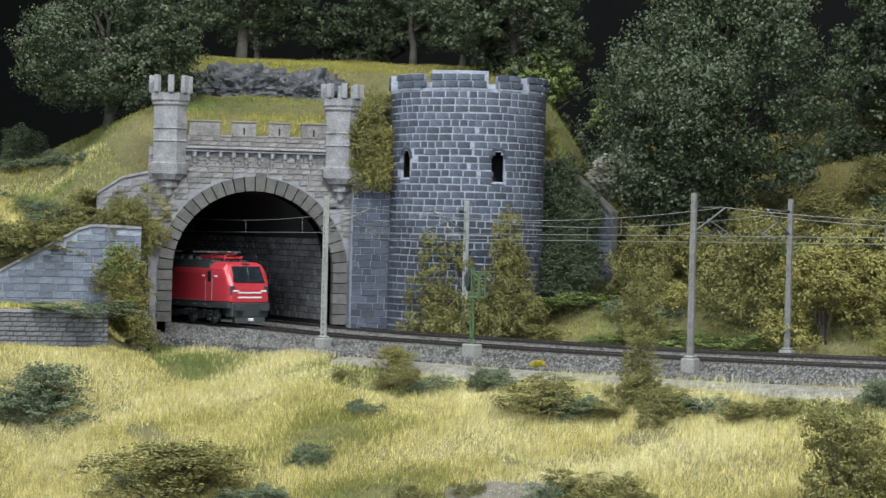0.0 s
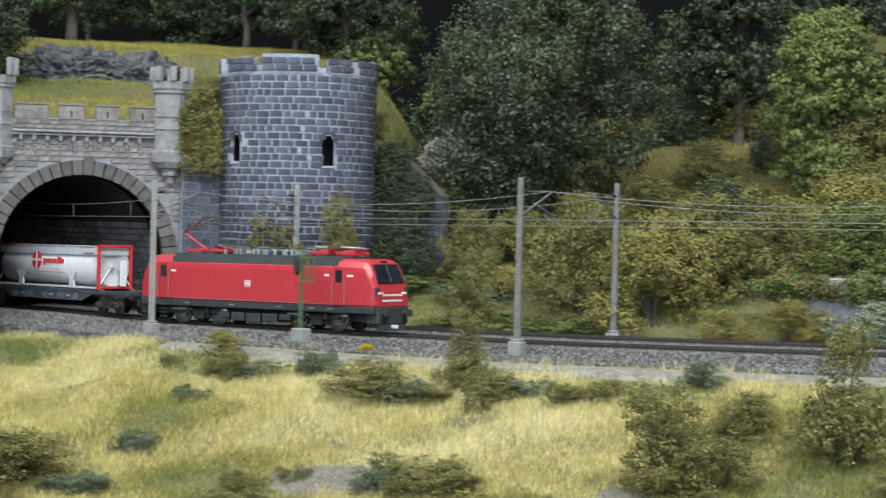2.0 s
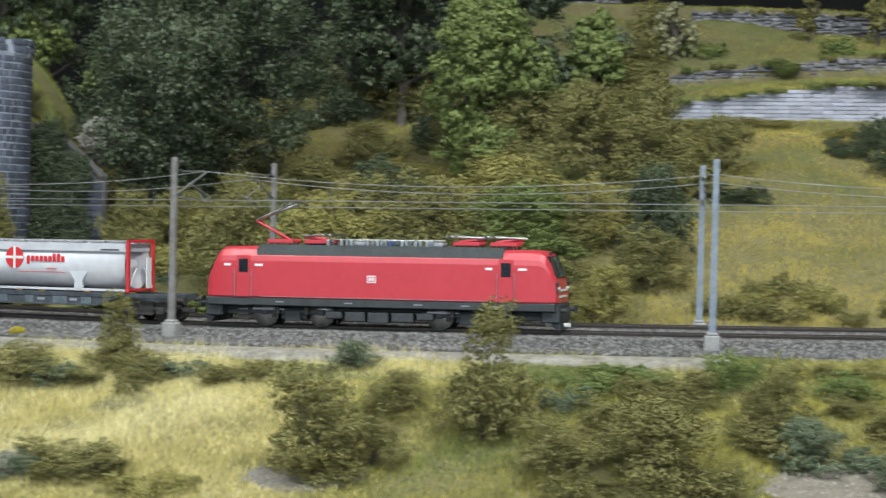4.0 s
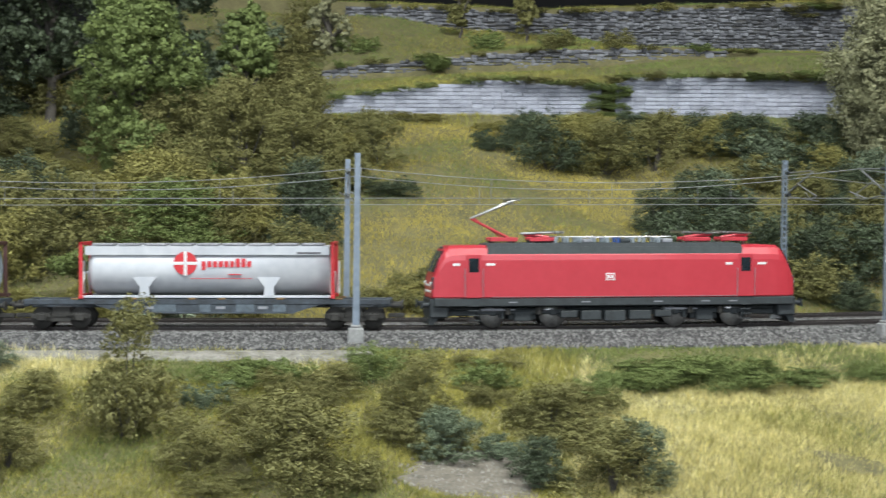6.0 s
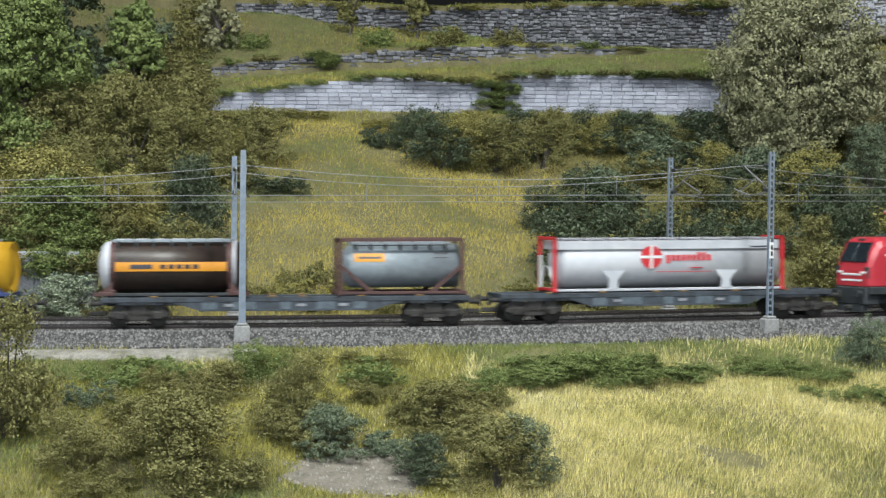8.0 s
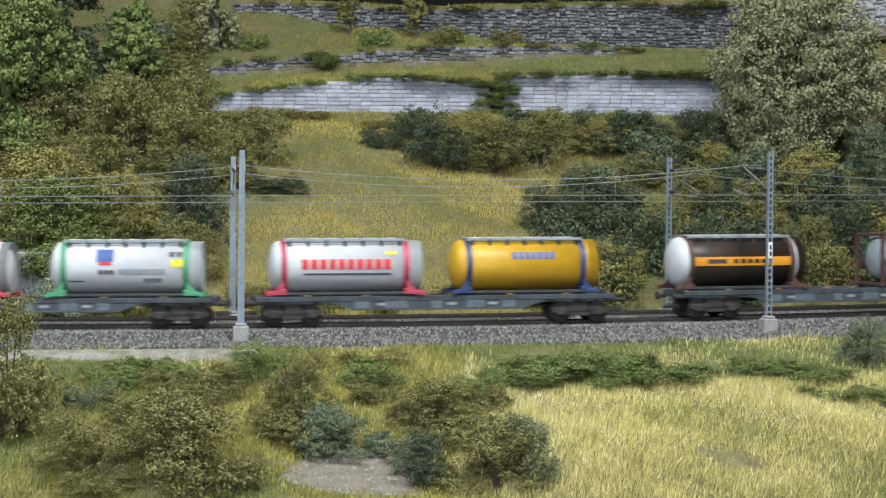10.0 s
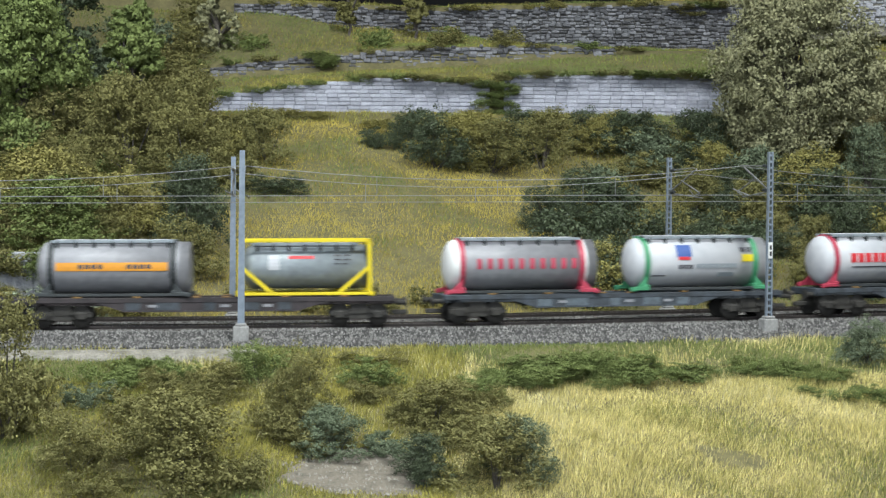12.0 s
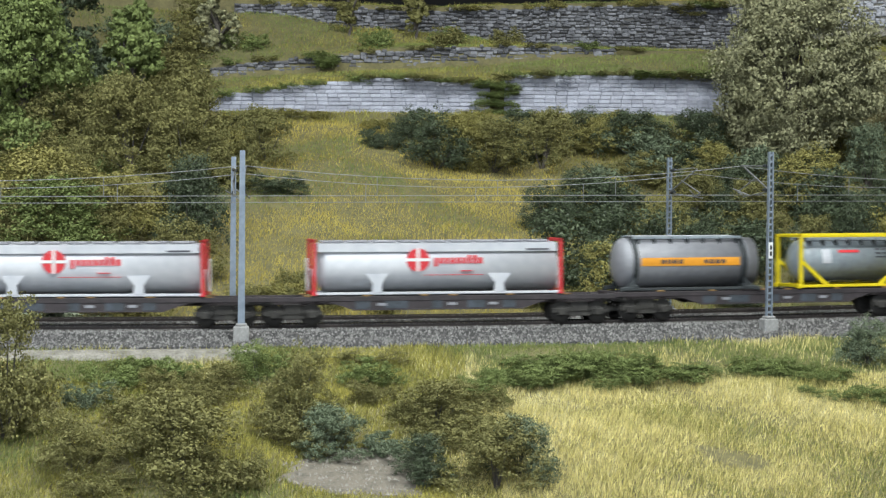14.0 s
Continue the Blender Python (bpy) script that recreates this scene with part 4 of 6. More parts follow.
def build_loco():
    t = thing("electric_locomotive", place(-28), "red electric model locomotive with dark grey frame and roof gear", "locomotive")
    body = part("body", loft([(-105.5, 14.2, 16, 25), (-104.6, 15.6, 15.9, 29), (-101.5, 16.6, 15.8, 36.5), (-98.2, 17.0, 15.8, 42.2), (-95.5, 17.2, 15.8, 44.0), (-90, 17.3, 15.8, 44.4), (90, 17.3, 15.8, 44.4), (95.5, 17.2, 15.8, 44.0), (98.2, 17.0, 15.8, 42.2), (101.5, 16.6, 15.8, 36.5), (104.6, 15.6, 15.9, 29), (105.5, 14.2, 16, 25)]), M["red"], t, "glossy red body shell")
    part("frame", Geo(MM).box(-104.5, 104.5, -17.0, 17.0, 11.2, 15.9, 0.5).box(-103, 103, -7.5, 7.5, 8.6, 11.3, 0.4).box(-100, 100, -6, 6, 5.5, 8.7, 0.5).box(-106.5, -96, -14.5, 14.5, 5.0, 15.6, 0.8).box(96, 106.5, -14.5, 14.5, 5.0, 15.6, 0.8), M["frame"], t, "dark grey underframe")
    part("roof", Geo(MM).prism([(-74, 41.2), (74, 41.2), (74, 44.9), (70, 45.6), (-70, 45.6), (-74, 44.9)], -14.4, 14.4), M["roofgrey"], t, "dark grey roof hood")
    for s in (-1, 1):
        part("roof_band", Geo(MM).prism([(-74, 39.2), (74, 39.2), (74, 43.6), (-74, 43.6)], s * 16.0 - 0.5, s * 16.0 + 0.5, m=pose(0, 0, 0)), M["roofgrey"], t, "dark grey louvre band")
        sc = s * 17.35
        # side lettering as plain bars, stripes and doors
        part("side_emblem", Geo(MM).box(-6.2, -0.8, sc - 0.12, sc + 0.12, 25.2, 29.2, 0.1), M["white"], t, "pale emblem plate")
        part("emblem_field", Geo(MM).box(-5.7, -1.3, sc - 0.18, sc + 0.18, 25.7, 28.7, 0.1), M["red"], t)
        part("emblem_bar", Geo(MM).box(-5.1, -3.8, sc - 0.24, sc + 0.24, 26.2, 28.2).box(-3.2, -1.9, sc - 0.24, sc + 0.24, 26.2, 28.2), M["white"], t)
        part("side_stripe", Geo(MM).box(-72, 70, sc - 0.06, sc + 0.06, 16.3, 16.5), M["tankgrey"], t, "thin pale stripe")
        for x in (-62, -20, 22, 50, 66):
            part("marking_bar", Geo(MM).box(x, x + 5, s * 17.1 - 0.12, s * 17.1 + 0.12, 13.2, 13.8), M["tankgrey"], t, "row of small pale markings")
        for x in (-82, 76):
            door = part("door", Geo(MM).box(x - 4.2, x + 4.2, sc - 0.14, sc + 0.14, 16.1, 39.5, 0.1), M["red"], t, "red cab door")
            part("window", Geo(MM).box(x - 3.0, x + 3.0, sc - 0.3, sc + 0.3, 29.8, 37.6, 0.3), M["glass"], door, "dark door window")
            for dx in (-5.2, 5.2):
                part("handrail", Geo(MM).rod((x + dx, sc + 0.6 * s, 16.5), (x + dx, sc + 0.6 * s, 32), 0.2, n=6), M["tankgrey"], door, "pale grab rail")
            for k in range(4):
                part("step", Geo(MM).box(x - 3, x + 3, s * 17 - 0.8, s * 17 + 0.8, 3.5 + 2.6 * k, 4.1 + 2.6 * k, 0.1), M["frame"], t)
            part("number_bar", Geo(MM).box(x + 7, x + 12, sc - 0.1, sc + 0.1, 33.5, 34.8), M["white"], t, "small pale number bar")
            part("number_bar", Geo(MM).box(x - 12, x - 8, sc - 0.1, sc + 0.1, 33.5, 34.8), M["white"], t, "small pale number bar")
    for e in (-1, 1):
        # windscreen lies on the sloping cab front
        g = Geo(MM)
        g.add([(e * 99.7, -10.8, 41.4), (e * 99.7, 10.8, 41.4), (e * 105.1, 12.2, 30.2), (e * 105.1, -12.2, 30.2), (e * 97.0, -12.8, 41.0), (e * 97.0, 12.8, 41.0), (e * 102.5, 13.2, 30.0), (e * 102.5, -13.2, 30.0)],
              [(0, 1, 2, 3), (7, 6, 5, 4), (0, 3, 7, 4), (1, 5, 6, 2), (0, 4, 5, 1), (3, 2, 6, 7)])
        ws = part("windscreen", g, M["glass"], t, "dark raked windscreen")
        part("centre_post", Geo(MM).rod((e * 99.8, 0, 41.3), (e * 105.1, 0, 30.4), 0.4, n=6), M["glass"], ws)
        for s in (-1, 1):
            part("headlight", Geo(MM).box(min(e * 104.2, e * 106.2), max(e * 104.2, e * 106.2), s * 11.0 - 2.4, s * 11.0 + 2.4, 23.2, 24.6, 0.4), M["white"], t, "pale headlight cluster")
            part("headlight_rim", Geo(MM).box(min(e * 102.5, e * 105.3), max(e * 102.5, e * 105.3), s * 13.4 - 2.2, s * 13.4 + 2.2, 20.3, 27.5, 0.6), M["frame"], t)
            b = part("buffer", Geo(MM).rod((e * 105, s * 10, 12), (e * 110.5, s * 10, 12), 1.3).box(min(e * 110.4, e * 111.2), max(e * 110.4, e * 111.2), s * 10 - 3.4, s * 10 + 3.4, 9.8, 14.2, 0.6), M["frame"], t, "dark buffer with oblong plate")
        for z in (18.6, 22.0):
            part("front_stripe", Geo(MM).box(min(e * 104.5, e * 105.9), max(e * 104.5, e * 105.9), -9.5, 9.5, z, z + 1.3, 0.3), M["white"], t, "white front stripe")
        part("top_light", Geo(MM).box(min(e * 97.2, e * 98.6), max(e * 97.2, e * 98.6), -3, 3, 42.3, 43.6, 0.3), M["frame"], t, "lamp above the windscreen")
        part("coupling", Geo(MM).box(min(e * 96, e * 110), max(e * 96, e * 110), -1.5, 1.5, 2.4, 4.6, 0.5).box(min(e * 96, e * 101), max(e * 96, e * 101), -3, 3, 3.4, 6.8, 0.6), M["white"] if e > 0 else M["bogie"], t, "bare white coupling hook" if e > 0 else "")
        part("snow_plough", Geo(MM).prism([(e * 101, 5.5), (e * 106, 5.5), (e * 107, 1.2), (e * 104, 1.2)], -12, 12), M["frame"], t, "dark rail guard")
    for bx in (-53, 53):
        bo = part("bogie", Geo(MM).box(bx - 27, bx + 27, -11.8, -10.2, 6.6, 9.0, 0.5).box(bx - 27, bx + 27, 10.2, 11.8, 6.6, 9.0, 0.5).box(bx - 5, bx + 5, -12.8, -10.5, 2.8, 8.5, 0.5).box(bx - 5, bx + 5, 10.5, 12.8, 2.8, 8.5, 0.5).box(bx - 8, bx + 8, -10, 10, 3.5, 7.5, 0.5), M["frame"], t, "dark grey bogie")
        for dx in (-17.3, 17.3):
            wheelset(bo, bx + dx, 7.2)
            for s in (-1, 1):
                part("axle_box", Geo(MM).box(bx + dx - 2.0, bx + dx + 2.0, s * 11.9 - 1.0, s * 11.9 + 1.0, 6.0, 9.4, 0.5).rod((bx + dx + 5.5, s * 11.6, 4.5), (bx + dx + 5.5, s * 11.6, 9), 1.3), M["frame"], bo)
    for bx in (-53, 53):                                   # dampers, springs and brake gear of the bogies
        for s in (-1, 1):
            for dx in (-9, 9):
                part("coil_spring", Geo(MM).lathe([(1.5, 6.6), (2.0, 7.2), (1.5, 7.8), (2.0, 8.4), (1.5, 9.0), (2.0, 9.6), (1.5, 10.4)], 10, m=Matrix.Translation((bx + dx, s * 13.2, 0))), M["bogie"], t)
            part("damper", Geo(MM).rod((bx - 24, s * 13.4, 9.2), (bx - 12, s * 13.4, 9.2), 0.8, n=8).rod((bx - 12, s * 13.4, 9.2), (bx - 5, s * 13.4, 9.2), 0.45, n=6), M["tankgrey"], t, "grey hydraulic damper")
            part("sand_pipe", Geo(MM).rod((bx + 27, s * 11, 9), (bx + 26.5, s * 9.5, 1.5), 0.5, n=6), M["bogie"], t)
    for x0, x1, z0 in ((-32, -22, 4.6), (23, 33, 4.8), (-20, -8, 3.2), (-6.5, 6, 2.6), (8, 21, 3.4)):
        for s in (-1, 1):
            part("equipment_box", Geo(MM).box(x0, x1, s * 13 - 2.6, s * 13 + 2.6, z0, 8.7, 0.6), M["frame"], t, "dark underfloor box")
    # roof gear
    for i, x in enumerate((-33, -26, -19, -10, -3, 4, 12, 19, 27)):
        for y in ((-5, 5) if i % 2 else (-8, 0, 8)):
            part("insulator", Geo(MM).lathe([(0.8, 45.5), (1.3, 45.9), (0.8, 46.4), (1.3, 46.9), (0.8, 47.4), (1.3, 47.9), (0.8, 48.4), (0.4, 49.0)], 10, m=Matrix.Translation((x, y, 0))), M["tankblue"] if i != 5 else M["bluebar"], t, "roof insulator")
    part("busbar", Geo(MM).rod((-36, -3, 48.9), (36, -3, 48.9), 0.4, n=6).rod((-30, 6, 48.7), (34, 6, 48.7), 0.35, n=6).rod((-20, -8, 48.6), (30, -8, 48.8), 0.35, n=6), M["wheel"], t, "bare roof conductor")
    for x in (-45, -38, -14, 8, 33):
        part("roof_box", Geo(MM).box(x - 3, x + 3, -6, 3, 45.4, 47.8, 0.6), M["tankgrey"] if x in (-14, 33) else M["frame"], t)
    for pn, (bx, up) in enumerate(((-63, True), (-40, False), (50, False), (72, False))):
        d = -1 if bx < 0 else 1
        p = part("pantograph", Geo(MM).box(bx - 8, bx + 8, -7.4, -5.4, 46.4, 48.6, 0.3).box(bx - 8, bx + 8, 5.4, 7.4, 46.4, 48.6, 0.3).box(bx - 8, bx - 7, -7, 7, 46.6, 47.6, 0.2).box(bx + 7, bx + 8, -7, 7, 46.6, 47.6, 0.2), M["red"], t, "red pantograph, raised to the wire" if up else "red pantograph, folded down")
        for sx in (-6, 6):
            for y in (-6, 6):
                part("insulator", Geo(MM).rod((bx + sx, y, 44.5), (bx + sx, y, 46.7), 1.0), M["framebr"], p)
        if up:
            knee, head = (bx - 18, 0, 59.0), (bx + 6, 0, 68.6)
            part("lower_arm", Geo(MM).rod((bx + 5, 0, 47.6), knee, 0.9, 0.7).rod((bx + 2, 2, 47), (bx - 17, 1, 60), 0.35, n=6), M["red"], p, "red lower arm")
            ua = part("upper_arm", Geo(MM).rod(knee, (head[0], -5, head[2]), 0.75, n=6).rod(knee, (head[0], 5, head[2]), 0.75, n=6), M["wheel"], p, "bare steel upper arm")
            part("collector_head", Geo(MM).box(head[0] - 3, head[0] - 2, -11, 11, 68.8, 69.7, 0.2).box(head[0] + 2, head[0] + 3, -11, 11, 68.8, 69.7, 0.2).rod((head[0] - 2.5, 11, 69.2), (head[0] - 2.5, 15, 67.1), 0.4, n=6).rod((head[0] - 2.5, -11, 69.2), (head[0] - 2.5, -15, 67.1), 0.4, n=6).rod((head[0] - 3, -5, 69.0), (head[0] + 3, -5, 69.0), 0.4, n=6).rod((head[0] - 3, 5, 69.0), (head[0] + 3, 5, 69.0), 0.4, n=6), M["wheel"], p, "bright collector head")
        else:
            part("lower_arm", Geo(MM).rod((bx - d * 6, 0, 48.2), (bx + d * 10, 0, 50.2), 1.1), M["red"], p, "red lower arm")
            part("upper_arm", Geo(MM).rod((bx + d * 12, 0, 50.6), (bx - d * 10, -6, 51.4), 0.75, n=6).rod((bx + d * 12, 0, 50.6), (bx - d * 10, 6, 51.4), 0.75, n=6), M["wheel"], p, "bare steel upper arm")
            part("collector_head", Geo(MM).box(bx - d * 8 - 2.6, bx - d * 8 - 1.8, -13, 13, 50.6, 52.0, 0.2).box(bx - d * 8 + 1.8, bx - d * 8 + 2.6, -13, 13, 50.6, 52.0, 0.2), M["wheel"], p, "bright collector head")
    t.scale = (0.965, 1, 1)
    TRAIN.append((t, 0.0))


def build_wagon(back, paint, label):
    t = thing("container_wagon", place(-28 + back), label, "freight wagon", "wagons of the freight train")
    part("frame", Geo(MM).box(-100, 100, -13.5, -11.5, 12.6, 15.4, 0.3).box(-100, 100, 11.5, 13.5, 12.6, 15.4, 0.3).box(-100, -97, -13, 13, 11.5, 15.6, 0.4).box(97, 100, -13, 13, 11.5, 15.6, 0.4).box(-98, 98, -3, 3, 10.5, 14, 0.3), paint, t, "weathered steel wagon frame")
    for s in (-1, 1):
        part("side_sill", Geo(MM).prism([(-62, 12.7), (-48, 8.2), (48, 8.2), (62, 12.7)], s * 12.6 - 0.6, s * 12.6 + 0.6), paint, t, "fish-bellied side sill")
        part("flange", Geo(MM).box(-48, 48, s * 13 - 1, s * 13 + 1, 7.7, 8.3, 0.1), paint, t)
        for x in (-34, 5, 28):
            part("marking_bar", Geo(MM).box(x, x + 5, s * 13.3 - 0.1, s * 13.3 + 0.1, 10.2, 11.6), M["tankgrey"], t, "small stencilled marking bar")
    for s in (-1, 1):
        for x, w in ((-46, 8), (-30, 13), (-4, 6), (16, 10), (36, 7)):
            part("sill_patch", Geo(MM).box(x, x + w, s * 13.25 - 0.1, s * 13.25 + 0.1, 8.7, 14.6), M["wagon" if paint == M["wagonb"] else "oldblue"], t, "faded repainted sill panel")
        for x in (-72, -40, -8, 8, 40, 72):
            part("twist_lock", Geo(MM).box(x - 2, x + 2, s * 12.6 - 1, s * 12.6 + 1, 15.3, 16.1, 0.2), M["rust"], t, "rusty ochre twist lock")
    for x in (-92, -66, -30, 0, 30, 66, 92):
        part("cross_member", Geo(MM).box(x - 1, x + 1, -12.5, 12.5, 12.8, 14.6, 0.2), paint, t)
    for e in (-1, 1):
        for s in (-1, 1):
            part("buffer", Geo(MM).rod((e * 100, s * 10, 12), (e * 105, s * 10, 12), 1.3).rod((e * 105, s * 10, 12), (e * 106, s * 10, 12), 2.6, n=12), M["bogie"], t)
        part("coupling", Geo(MM).box(min(e * 98, e * 107), max(e * 98, e * 107), -1.5, 1.5, 5, 7.5, 0.4), M["bogie"], t)
        bx = e * 80
        bo = part("bogie", Geo(MM).prism([(bx - 16, 5.2), (bx + 16, 5.2), (bx + 16, 7.4), (bx + 6, 8), (bx + 5, 3.4), (bx - 5, 3.4), (bx - 6, 8), (bx - 16, 7.4)][::-1], -12.6, -10.8).prism([(bx - 16, 5.2), (bx + 16, 5.2), (bx + 16, 7.4), (bx + 6, 8), (bx + 5, 3.4), (bx - 5, 3.4), (bx - 6, 8), (bx - 16, 7.4)][::-1], 10.8, 12.6).box(bx - 5, bx + 5, -11, 11, 5, 11, 0.5), M["bogie"], t, "dusty black bogie")
        for dx in (-10.4, 10.4):
            wheelset(bo, bx + dx, 5.3, False)
            for s in (-1, 1):
                part("axle_box", Geo(MM).box(bx + dx - 2.4, bx + dx + 2.4, s * 12.2 - 1.2, s * 12.2 + 1.2, 3.6, 7.6, 0.5), M["bogie"], bo)
    TRAIN.append((t, back))
    return t


def tank(r, x0, x1, z, dish=4.5):
    pr = [(0.3, x0)] + [(r * math.sin(math.pi / 2 * k / 5), x0 + dish * (1 - math.cos(math.pi / 2 * k / 5))) for k in range(1, 6)]
    pr += [(r * math.cos(math.pi / 2 * k / 5), x1 - dish * (1 - math.sin(math.pi / 2 * k / 5 + math.pi / 2))) for k in range(0, 5)] + [(0.3, x1)]
    return Geo(MM).lathe(pr, 32, m=Matrix.Translation((0, 0, z)), axis="x")


def bars(t, x0, x1, z0, z1, r, zc, material, label, n=1, gap=0.25):
    """Lettering as plain bars that lie on both flanks of a tank."""
    w = (x1 - x0) / n
    for s in (-1, 1):
        for k in range(n):
            a, b = x0 + w * k, x0 + w * (k + 1 - (gap if n > 1 else 0))
            vs, m = [], 4
            for i in range(m + 1):
                zz = z0 + (z1 - z0) * i / m
                y = math.sqrt(max(r * r - (zz - zc) ** 2, 0.1))
                vs += [(a, s * (y + 0.22), zz), (b, s * (y + 0.22), zz), (b, s * (y - 0.2), zz), (a, s * (y - 0.2), zz)]
            fs = [(4 * i + e, 4 * i + (e + 1) % 4, 4 * i + 4 + (e + 1) % 4, 4 * i + 4 + e) for i in range(m) for e in range(4)] + [(0, 1, 2, 3), (4 * m, 4 * m + 1, 4 * m + 2, 4 * m + 3)]
            part("lettering_bar", Geo(MM).add(vs, fs), material, t, label)


def build_white_tank(back):
    t = thing("tank_container", place(-28 + back), "long white tank container with red end frames and red lettering", "tank container", "tank containers")
    L, r, zc = 69.5, 13.6, 31.2
    part("tank", tank(r, -L + 3, L - 3, zc, 5), M["tankwhite"], t, "white tank shell")
    part("cladding", Geo(MM).prism([(-L + 3, 39.5), (L - 3, 39.5), (L - 3, 44.3), (-L + 3, 44.3)], -12.6, 12.6), M["tankwhite"], t, "white upper cladding")
    for k in range(9):
        part("walkway", Geo(MM).box(-L + 6 + 14.3 * k, -L + 18 + 14.3 * k, -9, 9, 44.6, 45.8, 0.3), M["trim"], t, "grey walkway panel")
    for e in (-1, 1):
        x = e * (L - 0.9)
        fr = part("end_frame", Geo(MM).box(x - 0.9, x + 0.9, -14, -12, 16.4, 46.6, 0.2).box(x - 0.9, x + 0.9, 12, 14, 16.4, 46.6, 0.2).box(x - 0.9, x + 0.9, -14, 14, 44.8, 46.6, 0.2).box(x - 0.9, x + 0.9, -14, 14, 16.4, 18, 0.2), M["redbar"], t, "red end frame")
        for s in (-1, 1):
            part("brace", Geo(MM).rod((x, s * 12.5, 18), (x, s * 4, 30), 0.6, n=6), M["white"], fr)
            part("corner_casting", Geo(MM).box(x - 1.3, x + 1.3, s * 13 - 1.3, s * 13 + 1.3, 15.8, 17.6, 0.3), M["redbar"], fr)
        for s in (-1, 1):
            part("saddle", Geo(MM).prism([(e * 34 - 3, 17), (e * 34 + 3, 17), (e * 34 + 2.4, 22), (e * 34 + 6.5, 27.5), (e * 34 - 6.5, 27.5), (e * 34 - 2.4, 22)], s * 12.6 - 0.8, s * 12.6 + 0.8), M["tankwhite"], t, "white saddle")
        part("end_ladder", Geo(MM).box(e * (L + 1.2) - 0.4, e * (L + 1.2) + 0.4, 3, 8, 18, 36, 0.2), M["white"], t)
    part("bottom_rail", Geo(MM).box(-L, L, -13.4, -12, 16.2, 17.6, 0.2).box(-L, L, 12, 13.4, 16.2, 17.6, 0.2), M["tankwhite"], t)
    # round red emblem and a word as bars
    for s in (-1, 1):
        y = s * 13.75
        em = part("emblem", Geo(MM).rod((-11.5, y - 0.3 * s, 35), (-11.5, y + 0.15 * s, 35), 6.4, n=28), M["redbar"], t, "round red emblem with a white cross")
        part("emblem_cross", Geo(MM).box(-12.3, -10.7, y + 0.1 * s - 0.15, y + 0.1 * s + 0.15, 28.4, 41.6).box(-18, -5, y + 0.1 * s - 0.15, y + 0.1 * s + 0.15, 34.3, 35.9), M["white"], em)
        for k in range(9):
            part("lettering_bar", Geo(MM).box(-2.6 + 3.1 * k, -0.4 + 3.1 * k, y - 0.15, y + 0.15, 32.9 if k else 31.4, 36.2 if k not in (7, 6) else 37.6), M["redbar"], t, "red lettering bar")
        part("stripe", Geo(MM).box(-9, 25, y - 0.2, y + 0.1, 26.6, 26.9), M["redbar"], t)
        part("lettering_bar", Geo(MM).box(12, 19, y - 0.2, y + 0.1, 28.7, 29.2), M["redbar"], t)
        part("lettering_bar", Geo(MM).box(49, 62, s * 12.7 - 0.1, s * 12.7 + 0.1, 40.2, 41.0), M["darkbar"], t)
    TRAIN.append((t, back))


